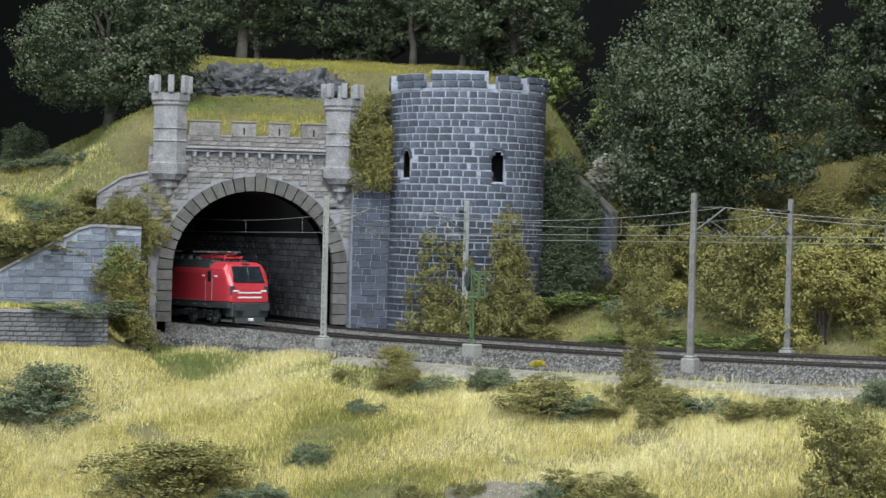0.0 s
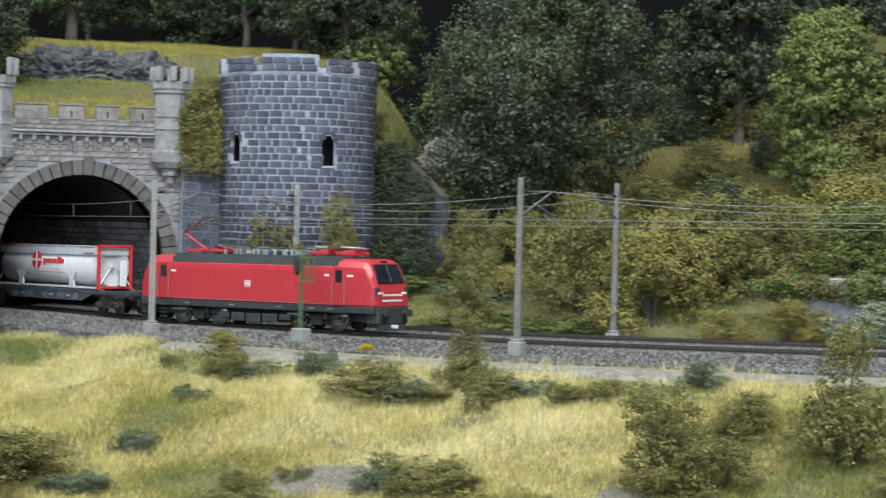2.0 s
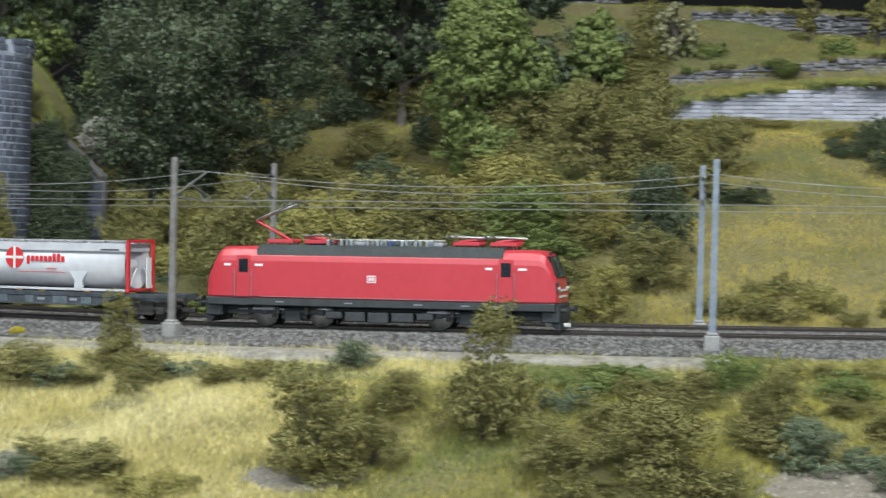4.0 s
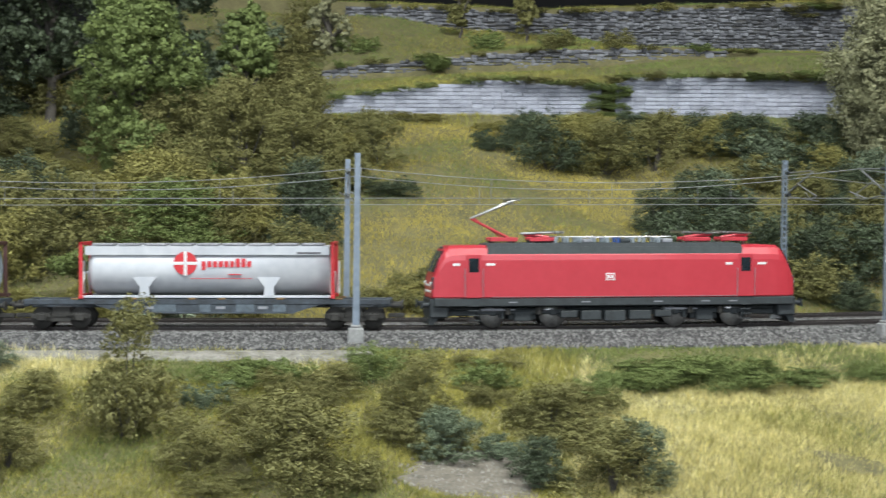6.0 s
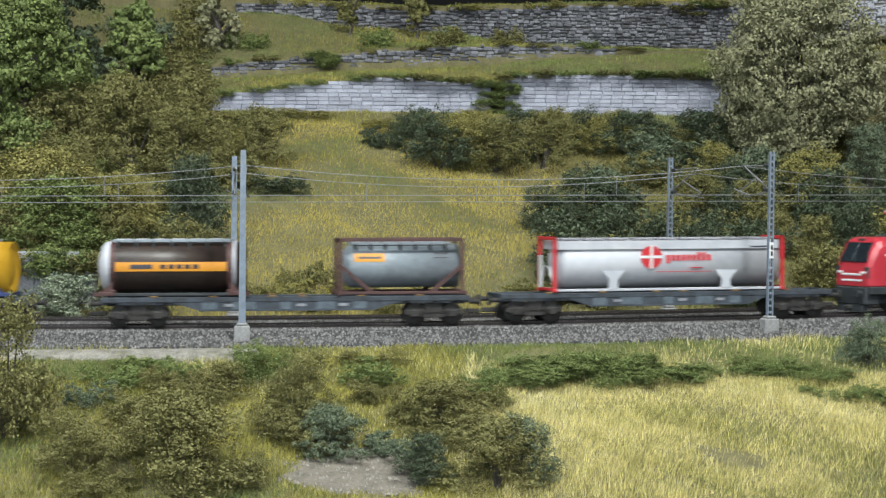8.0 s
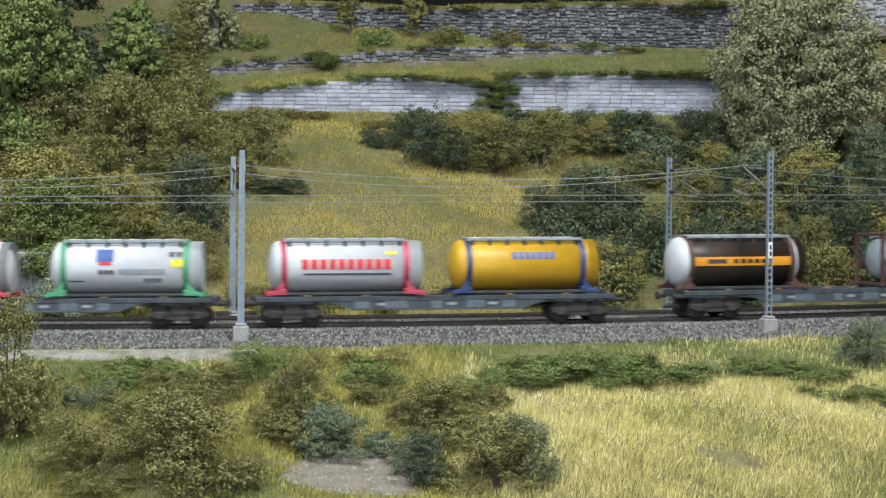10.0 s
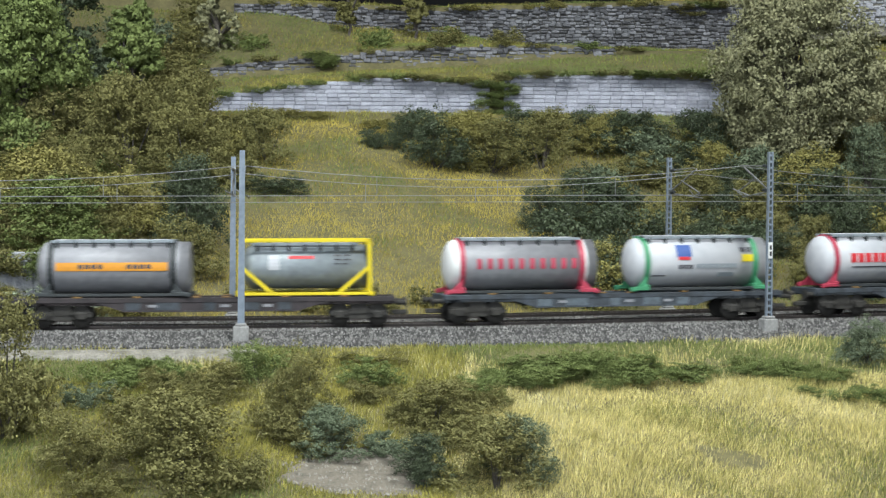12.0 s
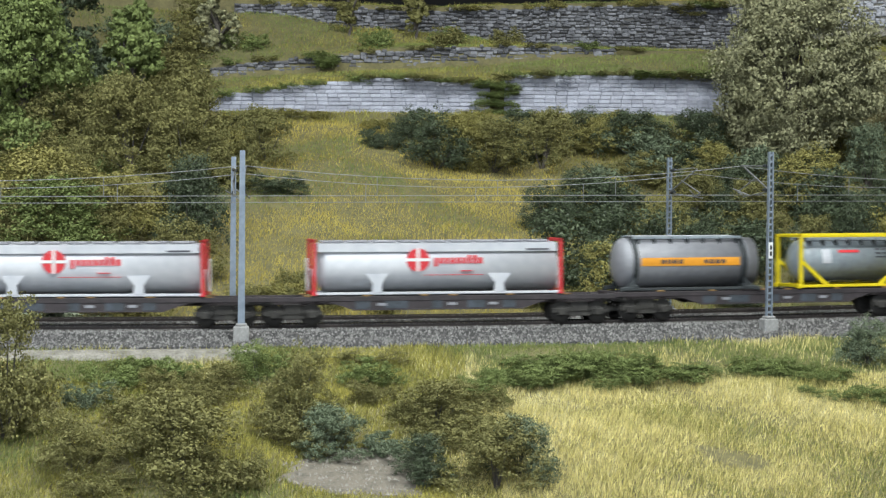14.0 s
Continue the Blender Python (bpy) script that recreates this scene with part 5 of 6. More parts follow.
def build_tank(back, shell, rim, label, L=40.0, r=14.0, box=False, ends=None, marks=()):
    t = thing("tank_container", place(-28 + back), label, "tank container", "tank containers")
    zc = 31.5
    part("tank", tank(r if not box else 12.0, -L + (2 if box else 0), L - (2 if box else 0), zc, 6), shell, t)
    if ends:
        for e in (-1, 1):
            pr = [(r + 0.25, e * (L - 8))] + [((r + 0.25) * math.cos(math.pi / 2 * k / 5), e * (L - 6 + 6.2 * math.sin(math.pi / 2 * k / 5))) for k in range(5)] + [(0.3, e * (L + 0.2))]
            part("end_cap", Geo(MM).lathe(pr, 32, m=Matrix.Translation((0, 0, zc)), axis="x"), ends, t, "pale domed tank end")
    part("walkway", Geo(MM).box(-L * 0.8, L * 0.8, -6, 6, zc + (r if not box else 12) + 0.2, zc + (r if not box else 12) + 1.0, 0.2), M["frame"], t, "dark walkway on top")
    for k in range(6):
        part("walkway_slat", Geo(MM).box(-L * 0.74 + L * 0.25 * k, -L * 0.74 + L * (0.25 * k + 0.17), -6.4, 6.4, zc + (r if not box else 12) + 0.9, zc + (r if not box else 12) + 1.4, 0.1), M["tankwhite"], t, "pale walkway slat")
    rr = r if not box else 12
    for s in (-1, 1):                                      # dark brackets under the edges of the walkway
        for k in range(7):
            part("walkway_bracket", Geo(MM).box(-L * 0.72 + L * 0.24 * k - 0.7, -L * 0.72 + L * 0.24 * k + 0.7, s * 7.2 - 1.6, s * 7.2 + 1.6, zc + rr - 3.4, zc + rr + 0.6, 0.2), M["frame"], t)
        part("walkway_edge", Geo(MM).box(-L * 0.8, L * 0.8, s * 8.4 - 0.4, s * 8.4 + 0.4, zc + rr - 0.4, zc + rr + 1.2, 0.1), M["tankblue"], t, "pale walkway edge rail")
    for k in range(4):
        part("hatch", Geo(MM).rod((-L * 0.6 + L * 0.4 * k, 0, zc + r - 2.5), (-L * 0.6 + L * 0.4 * k, 0, zc + r + 0.8), 2.2, n=12), M["frame"], t)
    for e in (-1, 1):
        x = e * (L - 1 if box else L - 8.5)
        g = Geo(MM)
        if box:
            g.box(x - 1, x + 1, -14, -12, 16.2, 46.8, 0.2).box(x - 1, x + 1, 12, 14, 16.2, 46.8, 0.2).box(x - 1, x + 1, -14, 14, 45, 46.8, 0.2).box(x - 1, x + 1, -14, 14, 16.2, 18, 0.2)
        else:
            g.lathe([(r + 0.1, x - 1.5), (r + 0.9, x - 1.5), (r + 0.9, x + 1.5), (r + 0.1, x + 1.5)], 32, m=Matrix.Translation((0, 0, zc)), axis="x", soft=False)
            g.box(x - 1.4, x + 1.4, -14, 14, 16.2, 19.5, 0.3)
            for s in (-1, 1):
                g.box(min(x, e * L), max(x, e * L), s * 13 - 1, s * 13 + 1, 16.2, 18.4, 0.3).prism([(x, 18.2), (x + e * 6, 18.2), (x, 24)], s * 12.6 - 0.7, s * 12.6 + 0.7)
        part("end_frame", g, rim, t)
        for s in (-1, 1):
            part("corner_casting", Geo(MM).box(e * L - 1.4, e * L + 1.4, s * 13 - 1.4, s * 13 + 1.4, 15.7, 18, 0.3), rim, t)
            if box:
                part("brace", Geo(MM).prism([(x, 33), (x, 30.6), (x - e * 15, 17.6), (x - e * 18.5, 17.6)], s * 13.2 - 0.6, s * 13.2 + 0.6), rim, t, "diagonal frame brace")
    for s in (-1, 1):
        if box:
            part("rail", Geo(MM).box(-L, L, s * 13 - 1, s * 13 + 1, 45, 46.8, 0.2), rim, t)
        part("rail", Geo(MM).box(-L, L, s * 13 - 0.9, s * 13 + 0.9, 16.2, 17.8, 0.2), rim if box else M["frame"], t)
    for a, b, z0, z1, mt, n, *gap in marks:
        bars(t, a, b, z0, z1, r if not box else 12.0, zc, mt, "", n, *gap)
    TRAIN.append((t, back))


build_loco()
for back, paint, lab in ((-9.65, "wagon", "grey four-axle container wagon with one long tank"), (-19.0, "wagon", "blue-grey four-axle container wagon, weathered"), (-29.4, "wagon", "blue-grey four-axle container wagon, weathered"),
                         (-38.95, "wagon", "blue-grey four-axle container wagon, weathered"), (-48.7, "wagonb", "brown four-axle container wagon, weathered"), (-57.3, "wagonb", "dark brown container wagon with one long tank"), (-65.8, "wagonb", "dark brown container wagon with one long tank")):
    build_wagon(back, M[paint], lab)
for back in (-9.65, -57.3, -65.8):
    build_white_tank(back)
build_tank(-16.3, M["tankblue"], M["framebr"], "blue-grey tank in a rust-brown box frame", 34.5, box=True, marks=((-26, -9, 34, 38.5, M["orange"], 1), (-24, -11, 35.6, 36.8, M["darkbar"], 1), (18, 26, 38, 38.7, M["darkbar"], 1), (18, 26, 35.8, 36.5, M["darkbar"], 1)))
build_tank(-21.7, M["tankbrown"], M["framebr"], "dark brown tank container with pale ends and orange band", 40, ends=M["tankwhite"], marks=((-31, 31, 29.5, 34.5, M["orange"], 1), (-22, -10, 30.6, 33.4, M["darkbar"], 1), (-6, 16, 30.8, 33.2, M["tankbrown"], 5)))
build_tank(-27.25, M["yellow"], M["frameb"], "yellow tank container with dark blue rings", 41, ends=M["yellow"], marks=((-8, 17, 35, 38.8, M["bluebar"], 7),))
build_tank(-31.6, M["tankwhite"], M["framer"], "white tank container with raspberry-red rings and lettering", 42, marks=((-24, 26, 30.2, 35.6, M["redbar"], 10), (-23, 25, 27.2, 28, M["darkbar"], 1), (22, 28, 38, 40, M["framey"], 1)))
build_tank(-36.75, M["tankwhite"], M["frameg"], "white tank container with green rings and blue emblem", 41.5, marks=((-15, -6, 35, 41.5, M["bluebar"], 1), (-14, -7, 33.2, 35, M["redbar"], 1), (-14, -5, 28.2, 30.5, M["darkbar"], 3), (-3, 22, 28.4, 31, M["tankblue"], 9), (10, 20, 23.5, 26, M["tankblue"], 1), (-30, -22, 24, 24.7, M["darkbar"], 1), (25, 33, 32, 36, M["framey"], 1), (24, 32, 37.5, 40, M["darkbar"], 2)))
build_tank(-41.3, M["tankgrey"], M["framer"], "grey tank container with raspberry-red feet and lettering", 42.5, ends=M["white"], marks=((-26, 34, 29.6, 35.4, M["framer"], 10, 0.55),))
build_tank(-46.5, M["tankblue"], M["framey"], "grey tank in a bright yellow box frame", 36, box=True, marks=((-9, 5, 36, 37.6, M["redbar"], 1), (-20, -14, 30, 38, M["tankwhite"], 1), (16, 26, 37.5, 38.2, M["darkbar"], 2), (16, 26, 35.2, 35.9, M["darkbar"], 2), (16, 24, 33, 33.7, M["darkbar"], 2)))
build_tank(-51.0, M["tankgrey"], M["frame"], "grey tank container with silver ends and orange band", 41.5, ends=M["tankgrey"], marks=((-30, 30, 30, 34.6, M["orange"], 1), (-18, -4, 31, 33.6, M["darkbar"], 4), (8, 22, 31, 33.6, M["darkbar"], 4)))
# ---- plants ----
M["yellowtuft"] = mat("yellow_tuft", (0.62, 0.52, 0.03), (0.45, 0.38, 0.03), 0.004, 0.85, bump=0, island=0.3)
LEAVES = {"olive": "olive", "gold": "gold", "leaf": "leaf", "deep": "deep", "blue": "blue", "mint": "mint", "sage": "sage", "yellow": "yellowtuft"}
WORDS = {"olive": "olive-brown", "gold": "yellow-green", "leaf": "fresh green", "deep": "deep green", "blue": "blue-green", "mint": "pale mint-green", "sage": "grey sage", "yellow": "bright yellow"}


def leaves(rng, centres, radii, count, size, squash=1.0, per=34):
    """Small bent leaves gathered in sprigs, the sprigs in the given balls, with gaps between."""
    nc = max(count // per, 8)
    w = radii ** 2
    pick = rng.choice(len(centres), nc, p=w / w.sum())
    d = rng.normal(size=(nc, 3))
    d /= np.linalg.norm(d, axis=1, keepdims=True)
    sc = centres[pick] + d * (radii[pick] * rng.uniform(0.2, 1.12, nc) ** 0.5)[:, None] * np.array([1, 1, squash])
    sr = radii[pick] * rng.uniform(0.2, 0.42, nc)
    g = rng.choice(nc, count, p=sr ** 2 / (sr ** 2).sum())
    e = rng.normal(size=(count, 3))
    e /= np.linalg.norm(e, axis=1, keepdims=True)
    c = sc[g] + (e * np.array([1, 1, 0.8]) + 0.35 * d[g]) * (sr[g] * rng.uniform(0.1, 1.1, count) ** 0.45)[:, None]
    a = e * 0.8 + d[g] * 0.3 + rng.normal(size=(count, 3)) * 0.4
    a /= np.linalg.norm(a, axis=1, keepdims=True)
    u = np.cross(a, rng.normal(size=(count, 3)))
    u /= np.linalg.norm(u, axis=1, keepdims=True)
    v = np.cross(a, u)
    s = size * rng.uniform(0.6, 1.4, (count, 1))
    p = np.stack([c - u * s, c - v * s * 0.7 + a * s * 0.25, c + u * s, c + v * s * 0.7 + a * s * 0.25], 1)
    return p.reshape(-1, 3), np.arange(count * 4).reshape(-1, 4)


BUSH = {}


def bush_mesh(colour, kind, k):
    """A bush one unit wide and high, its leaves about a thirtieth of that."""
    key = (colour, kind, k)
    if key not in BUSH:
        rng = np.random.default_rng(hash_of(kind, k))
        n = {"round": 20, "tall": 26, "low": 24}[kind]
        a, h = rng.uniform(0, math.tau, n), rng.uniform(0, 1, n)
        if kind == "round":
            rad, z, br = 0.36 * np.sqrt(rng.uniform(0, 1, n)) * np.sqrt(1 - (h * 0.9) ** 2), 0.07 + 0.70 * h, rng.uniform(0.15, 0.24, n)
        elif kind == "tall":
            rad, z, br = 0.36 * rng.uniform(0.2, 1, n) * (1 - 0.8 * h) + 0.04, 0.05 + 0.84 * h, rng.uniform(0.13, 0.22, n) * (1.1 - 0.45 * h)
        else:
            rad, z, br = 0.44 * np.sqrt(rng.uniform(0, 1, n)), 0.03 + 0.55 * h * rng.uniform(0.4, 1, n), rng.uniform(0.1, 0.18, n)
        c = np.stack([rad * np.cos(a), rad * np.sin(a), z], 1)
        v, f = leaves(rng, c, br, 14000, 0.0115, 1.4 if kind == "low" else 1.0)
        d = soup("foliage", v, f, M[LEAVES[colour]])
        g = Geo()
        for p in c[:8]:
            g.rod((0, 0, -0.05), tuple(p), 0.011, 0.004, n=5)
        BUSH[key] = (d, g.mesh("stem", M["bark"]))
    return BUSH[key]


def hash_of(kind, k):
    return {"round": 10, "tall": 30, "low": 50}[kind] + k


COUNT = [0]
GROWTH = {}         # colour: joined foliage of the far, dense growth


def joined(colour, kind, x, y, z, w, h):
    """Adds a bush to the joined growth of its colour."""
    COUNT[0] += 1
    d = bush_mesh(colour, kind, COUNT[0] % 3)[0]
    key = d.name
    if key not in COORDS:
        q = np.empty(len(d.vertices) * 3, np.float32)
        d.vertices.foreach_get("co", q)
        COORDS[key] = q.reshape(-1, 4, 3)
    q = COORDS[key][::4].reshape(-1, 3)
    mid = q.reshape(-1, 4, 3).mean(1).repeat(4, 0)
    q = mid + (q - mid) * 1.75
    a = radians(67 * COUNT[0])
    q = q * np.array([w * 1.22, w * 1.1, h * 1.12])
    r = np.stack([q[:, 0] * math.cos(a) - q[:, 1] * math.sin(a) + x, q[:, 0] * math.sin(a) + q[:, 1] * math.cos(a) + y, q[:, 2] + z - 0.001], 1)
    GROWTH.setdefault(colour, []).append(r)


COORDS = {}


def shrubs(colour, kind, rows):
    """Shrubs standing on the land."""
    for x, y, w, h in rows:
        COUNT[0] += 1
        z = float(land(x, y))
        if 1.62 < y < 1.8 and -0.24 < x < 0.2:     # growth before the pale wall stays below it
            h = min(h, max(0.147 - z, 0.012))
        lab = {"round": "bushy {} shrub", "tall": "tall ragged {} shrub", "low": "low spreading {} shrub"}[kind].format(WORDS[colour])
        t = thing("shrub", pose(x, y, z - 0.001, 0, 0, 67 * COUNT[0]), lab + (" on the grassy slope" if y > 1.25 else " in the meadow"), "shrub", WORDS[colour] + " shrubs")
        d, g = bush_mesh(colour, kind, COUNT[0] % 3)
        for nm, q in (("foliage", d), ("stem", g)):
            o = part(nm, q, None, t)
            o.scale = (w * 1.22, w * 1.1, h * 1.12)


shrubs("blue", "round", ((-0.806, 1.034, 0.068, 0.034), (-0.075, 0.995, 0.032, 0.022), (0.194, 1.172, 0.031, 0.025), (0.282, 1.66, 0.054, 0.051),))
shrubs("olive", "round", ((-0.642, 0.927, 0.093, 0.032), (-0.498, 1.079, 0.049, 0.021), (-0.148, 0.967, 0.05, 0.03), (-0.135, 0.951, 0.053, 0.04), (-0.094, 1.018, 0.036, 0.039), (-0.032, 1.022, 0.044, 0.026), (-0.003, 0.955, 0.043, 0.03), (-0.766, 1.361, 0.025, 0.037), (-0.579, 1.424, 0.047, 0.053), (-0.551, 1.452, 0.053, 0.041), (-0.475, 1.357, 0.072, 0.072), (-0.408, 1.401, 0.061, 0.058), (-0.886, 1.227, 0.036, 0.04), (-0.614, 1.486, 0.047, 0.036), (-0.516, 1.484, 0.054, 0.048), (-0.49, 1.55, 0.06, 0.041), (-0.367, 1.387, 0.075, 0.06), (-0.338, 1.592, 0.078, 0.069), (-0.273, 1.563, 0.071, 0.067), (-0.227, 1.538, 0.062, 0.051),))
shrubs("olive", "round", ((-0.469, 1.647, 0.059, 0.039), (-0.507, 1.786, 0.074, 0.037), (-0.296, 1.609, 0.061, 0.061), (-0.235, 1.577, 0.076, 0.067), (-0.177, 1.588, 0.046, 0.04), (-0.203, 1.365, 0.051, 0.04), (-0.009, 1.651, 0.061, 0.042), (0.03, 1.662, 0.057, 0.046), (0.118, 1.524, 0.048, 0.03), (0.18, 1.542, 0.057, 0.047),))
shrubs("blue", "low", ((-0.591, 0.937, 0.034, 0.017), (-0.588, 1.116, 0.036, 0.015), (-0.413, 1.085, 0.033, 0.014), (-0.558, 1.383, 0.051, 0.022), (-0.95, 1.24, 0.058, 0.021), (-0.873, 1.163, 0.065, 0.015),))
shrubs("gold", "round", ((-0.625, 1.143, 0.027, 0.017), (-0.690, 1.331, 0.026, 0.03), (-0.665, 1.338, 0.02, 0.02), (-0.413, 1.316, 0.072, 0.061), (-0.402, 1.348, 0.07, 0.063), (-0.36, 1.295, 0.036, 0.022), (-0.322, 1.300, 0.036, 0.027), (-0.305, 1.302, 0.026, 0.02), (-0.221, 1.299, 0.041, 0.038), (-0.303, 1.434, 0.085, 0.054), (-0.245, 1.416, 0.057, 0.045), (-0.23, 1.326, 0.04, 0.023), (0.069, 1.69, 0.034, 0.029), (0.23, 1.603, 0.064, 0.049), (0.276, 1.755, 0.057, 0.035),))
shrubs("olive", "low", ((-0.464, 1.076, 0.036, 0.015), (-0.374, 1.079, 0.041, 0.016), (-0.423, 0.974, 0.043, 0.018), (-0.51, 0.96, 0.025, 0.013), (-0.65, 1.132, 0.024, 0.009), (-0.552, 1.118, 0.019, 0.01), (-0.409, 0.959, 0.04, 0.021), (-0.506, 0.939, 0.035, 0.016), (-0.067, 1.125, 0.041, 0.009), (-0.634, 1.355, 0.064, 0.016), (-0.938, 1.188, 0.068, 0.04), (-0.898, 1.217, 0.044, 0.02),))
shrubs("olive", "tall", ((-0.451, 1.099, 0.031, 0.037), (-0.224, 0.996, 0.05, 0.061), (-0.298, 0.963, 0.05, 0.054), (-0.700, 1.343, 0.062, 0.082), (-0.686, 1.343, 0.056, 0.072), (-0.532, 1.308, 0.04, 0.058)))
shrubs("yellow", "round", ((-0.538, 1.157, 0.012, 0.007),))
shrubs("gold", "low", ((-0.368, 0.943, 0.036, 0.015), (0.084, 1.70, 0.062, 0.03), (0.025, 1.377, 0.054, 0.015), (0.129, 1.409, 0.037, 0.016), (-0.031, 1.72, 0.042, 0.02), (-0.09, 1.73, 0.061, 0.015), (-0.166, 1.76, 0.052, 0.016),))
shrubs("deep", "round", ((-0.034, 0.965, 0.029, 0.022), (-0.661, 1.451, 0.038, 0.046), (-1.096, 1.366, 0.042, 0.033), (-0.206, 1.408, 0.052, 0.067), (-0.213, 1.441, 0.05, 0.036), (-0.052, 1.631, 0.056, 0.045), (0.106, 1.681, 0.063, 0.042), (0.155, 1.705, 0.055, 0.048), (0.262, 1.529, 0.049, 0.039),))
shrubs("deep", "low", ((-0.162, 1.524, 0.044, 0.02), (0.076, 1.535, 0.061, 0.026),))
shrubs("leaf", "low", ((-0.121, 1.118, 0.032, 0.01), (-0.184, 1.113, 0.038, 0.006), (-0.622, 1.412, 0.082, 0.022), (-0.495, 1.324, 0.093, 0.02), (-0.55, 1.325, 0.056, 0.014),))
shrubs("olive", "tall", ((-0.650, 1.345, 0.05, 0.084), (-0.644, 1.349, 0.046, 0.064)))
shrubs("gold", "tall", ((-0.891, 1.265, 0.031, 0.047),))
shrubs("leaf", "round", ((-0.3, 1.396, 0.086, 0.045), (-0.286, 1.391, 0.067, 0.035),))
shrubs("mint", "round", ((-0.266, 1.294, 0.06, 0.029),))


def build_tree(x, y, colour, height, width, foot, label, seed, lobes=44, count=26000, size=0.0016, z=None, bend=0.0):
    """A tapered trunk with limbs, and a crown of many leaves in uneven lobes."""
    rng = np.random.default_rng(seed)
    z = float(land(x, y)) if z is None else z
    t = thing("tree", pose(x, y, z - 0.003), label, "tree")
    h = rng.uniform(0, 1, lobes)
    a = rng.uniform(0, math.tau, lobes)
    prof = np.interp(h, [0, 0.18, 0.5, 0.8, 1], [0.55, 0.95, 1.0, 0.7, 0.3])
    rad = width * 0.5 * prof * np.sqrt(rng.uniform(0.1, 1, lobes)) * 0.82
    c = np.stack([rad * np.cos(a) + bend * h, rad * np.sin(a), foot + (height - foot) * (0.06 + 0.86 * h)], 1)
    br = width * rng.uniform(0.09, 0.17, lobes)
    v, f = leaves(rng, c, br, count, size)
    g = Geo()
    q = Vector((0, 0, 0))
    for k in range(6):
        e = Vector((bend * k / 12 + 0.002 * math.sin(k * 2.1), 0.002 * math.cos(k * 1.7), height * 0.11 * (k + 1)))
        g.rod(q, e, 0.0055 * height / 0.18 * (1 - 0.12 * k), 0.0055 * height / 0.18 * (1 - 0.12 * (k + 1)), n=9, caps=k == 0)
        q = e
    for k in range(min(16, lobes)):
        s = Vector((0, 0, foot * 0.8 + (float(c[k][2]) - foot * 0.8) * 0.45))
        g.rod(s, Vector(c[k]), 0.0022, 0.0006, n=6)
    part("trunk", g, M["bark"], t, "rough grey-brown trunk and limbs")
    part("crown", soup("crown", v, f, M[LEAVES[colour]]), None, t, "uneven crown of small {} leaves".format(WORDS[colour]))


# trees round the castle and on the hill
build_tree(-0.584, 1.535, "deep", 0.235, 0.195, 0.028, "large dark green broad-leaved tree beside the castle", 1, 74, 95000, 0.0013, bend=0.024)
build_tree(-0.995, 1.345, "deep", 0.15, 0.145, 0.02, "dark green tree on the castle hill", 2, 54, 52000, 0.0012, bend=-0.012)
build_tree(-1.075, 1.65, "deep", 0.19, 0.13, 0.032, "grey-trunked dark green tree on the crest", 12, 40, 30000, 0.0014)
build_tree(-1.22, 1.9, "deep", 0.16, 0.16, 0.05, "dark green tree on the hilltop", 3)
build_tree(-1.03, 1.9, "deep", 0.16, 0.15, 0.05, "dark green tree on the hilltop", 4)
build_tree(-0.89, 1.74, "deep", 0.13, 0.13, 0.03, "dark green tree behind the castle", 5)
build_tree(-0.80, 1.66, "deep", 0.125, 0.15, 0.022, "wide dark green tree behind the castle tower", 6, 50, 30000)
build_tree(-0.775, 1.66, "leaf", 0.066, 0.075, 0.012, "young green tree behind the castle tower", 7, 30, 16000, 0.0013, z=0.162)
build_tree(-0.712, 1.66, "leaf", 0.04, 0.036, 0.006, "small green tree behind the castle tower", 8, 24, 9000, 0.0012, z=0.153)
build_tree(-0.685, 1.67, "leaf", 0.05, 0.05, 0.006, "small yellow-green tree on the ridge", 9, 24, 9000, 0.0012, z=0.15)
build_tree(-0.47, 1.74, "deep", 0.16, 0.13, 0.03, "dark green tree on the ridge", 10, 44, 24000)
build_tree(-0.41, 1.84, "deep", 0.14, 0.12, 0.03, "dark green tree on the ridge", 11, 44, 22000)
build_tree(-0.362, 1.60, "leaf", 0.145, 0.11, 0.008, "fresh green tree with several rising lobes", 13, 60, 42000, 0.0014)
build_tree(-0.30, 1.70, "leaf", 0.115, 0.06, 0.012, "fresh green narrow tree", 14, 34, 20000, 0.0014)
build_tree(0.228, 1.69, "sage", 0.172, 0.140, 0.008, "grey sage spreading tree before the terrace wall", 15, 80, 80000, 0.0012)
build_tree(0.345, 1.74, "olive", 0.10, 0.09, 0.012, "olive tree on the slope", 16, 34, 14000)
build_tree(-0.262, 1.93, "sage", 0.05, 0.055, 0.008, "small dark green tree on the terrace", 17, 26, 9000)
build_tree(-0.335, 1.86, "blue", 0.05, 0.075, 0.006, "small grey-green tree on the terrace", 18, 26, 9000)
build_tree(-0.083, 1.985, "olive", 0.05, 0.03, 0.012, "small olive tree on the terrace", 19, 20, 6000)
build_tree(-0.145, 1.975, "olive", 0.05, 0.028, 0.016, "small dark green tree on the terrace", 20, 20, 6000)
for k in range(2):
    build_tree(-1.2 + 0.17 * k, 2.15 + 0.05 * (k % 2), "deep", 0.2, 0.19, 0.04, "dark green tree at the back of the hill", 30 + k, 40, 14000, 0.0026)


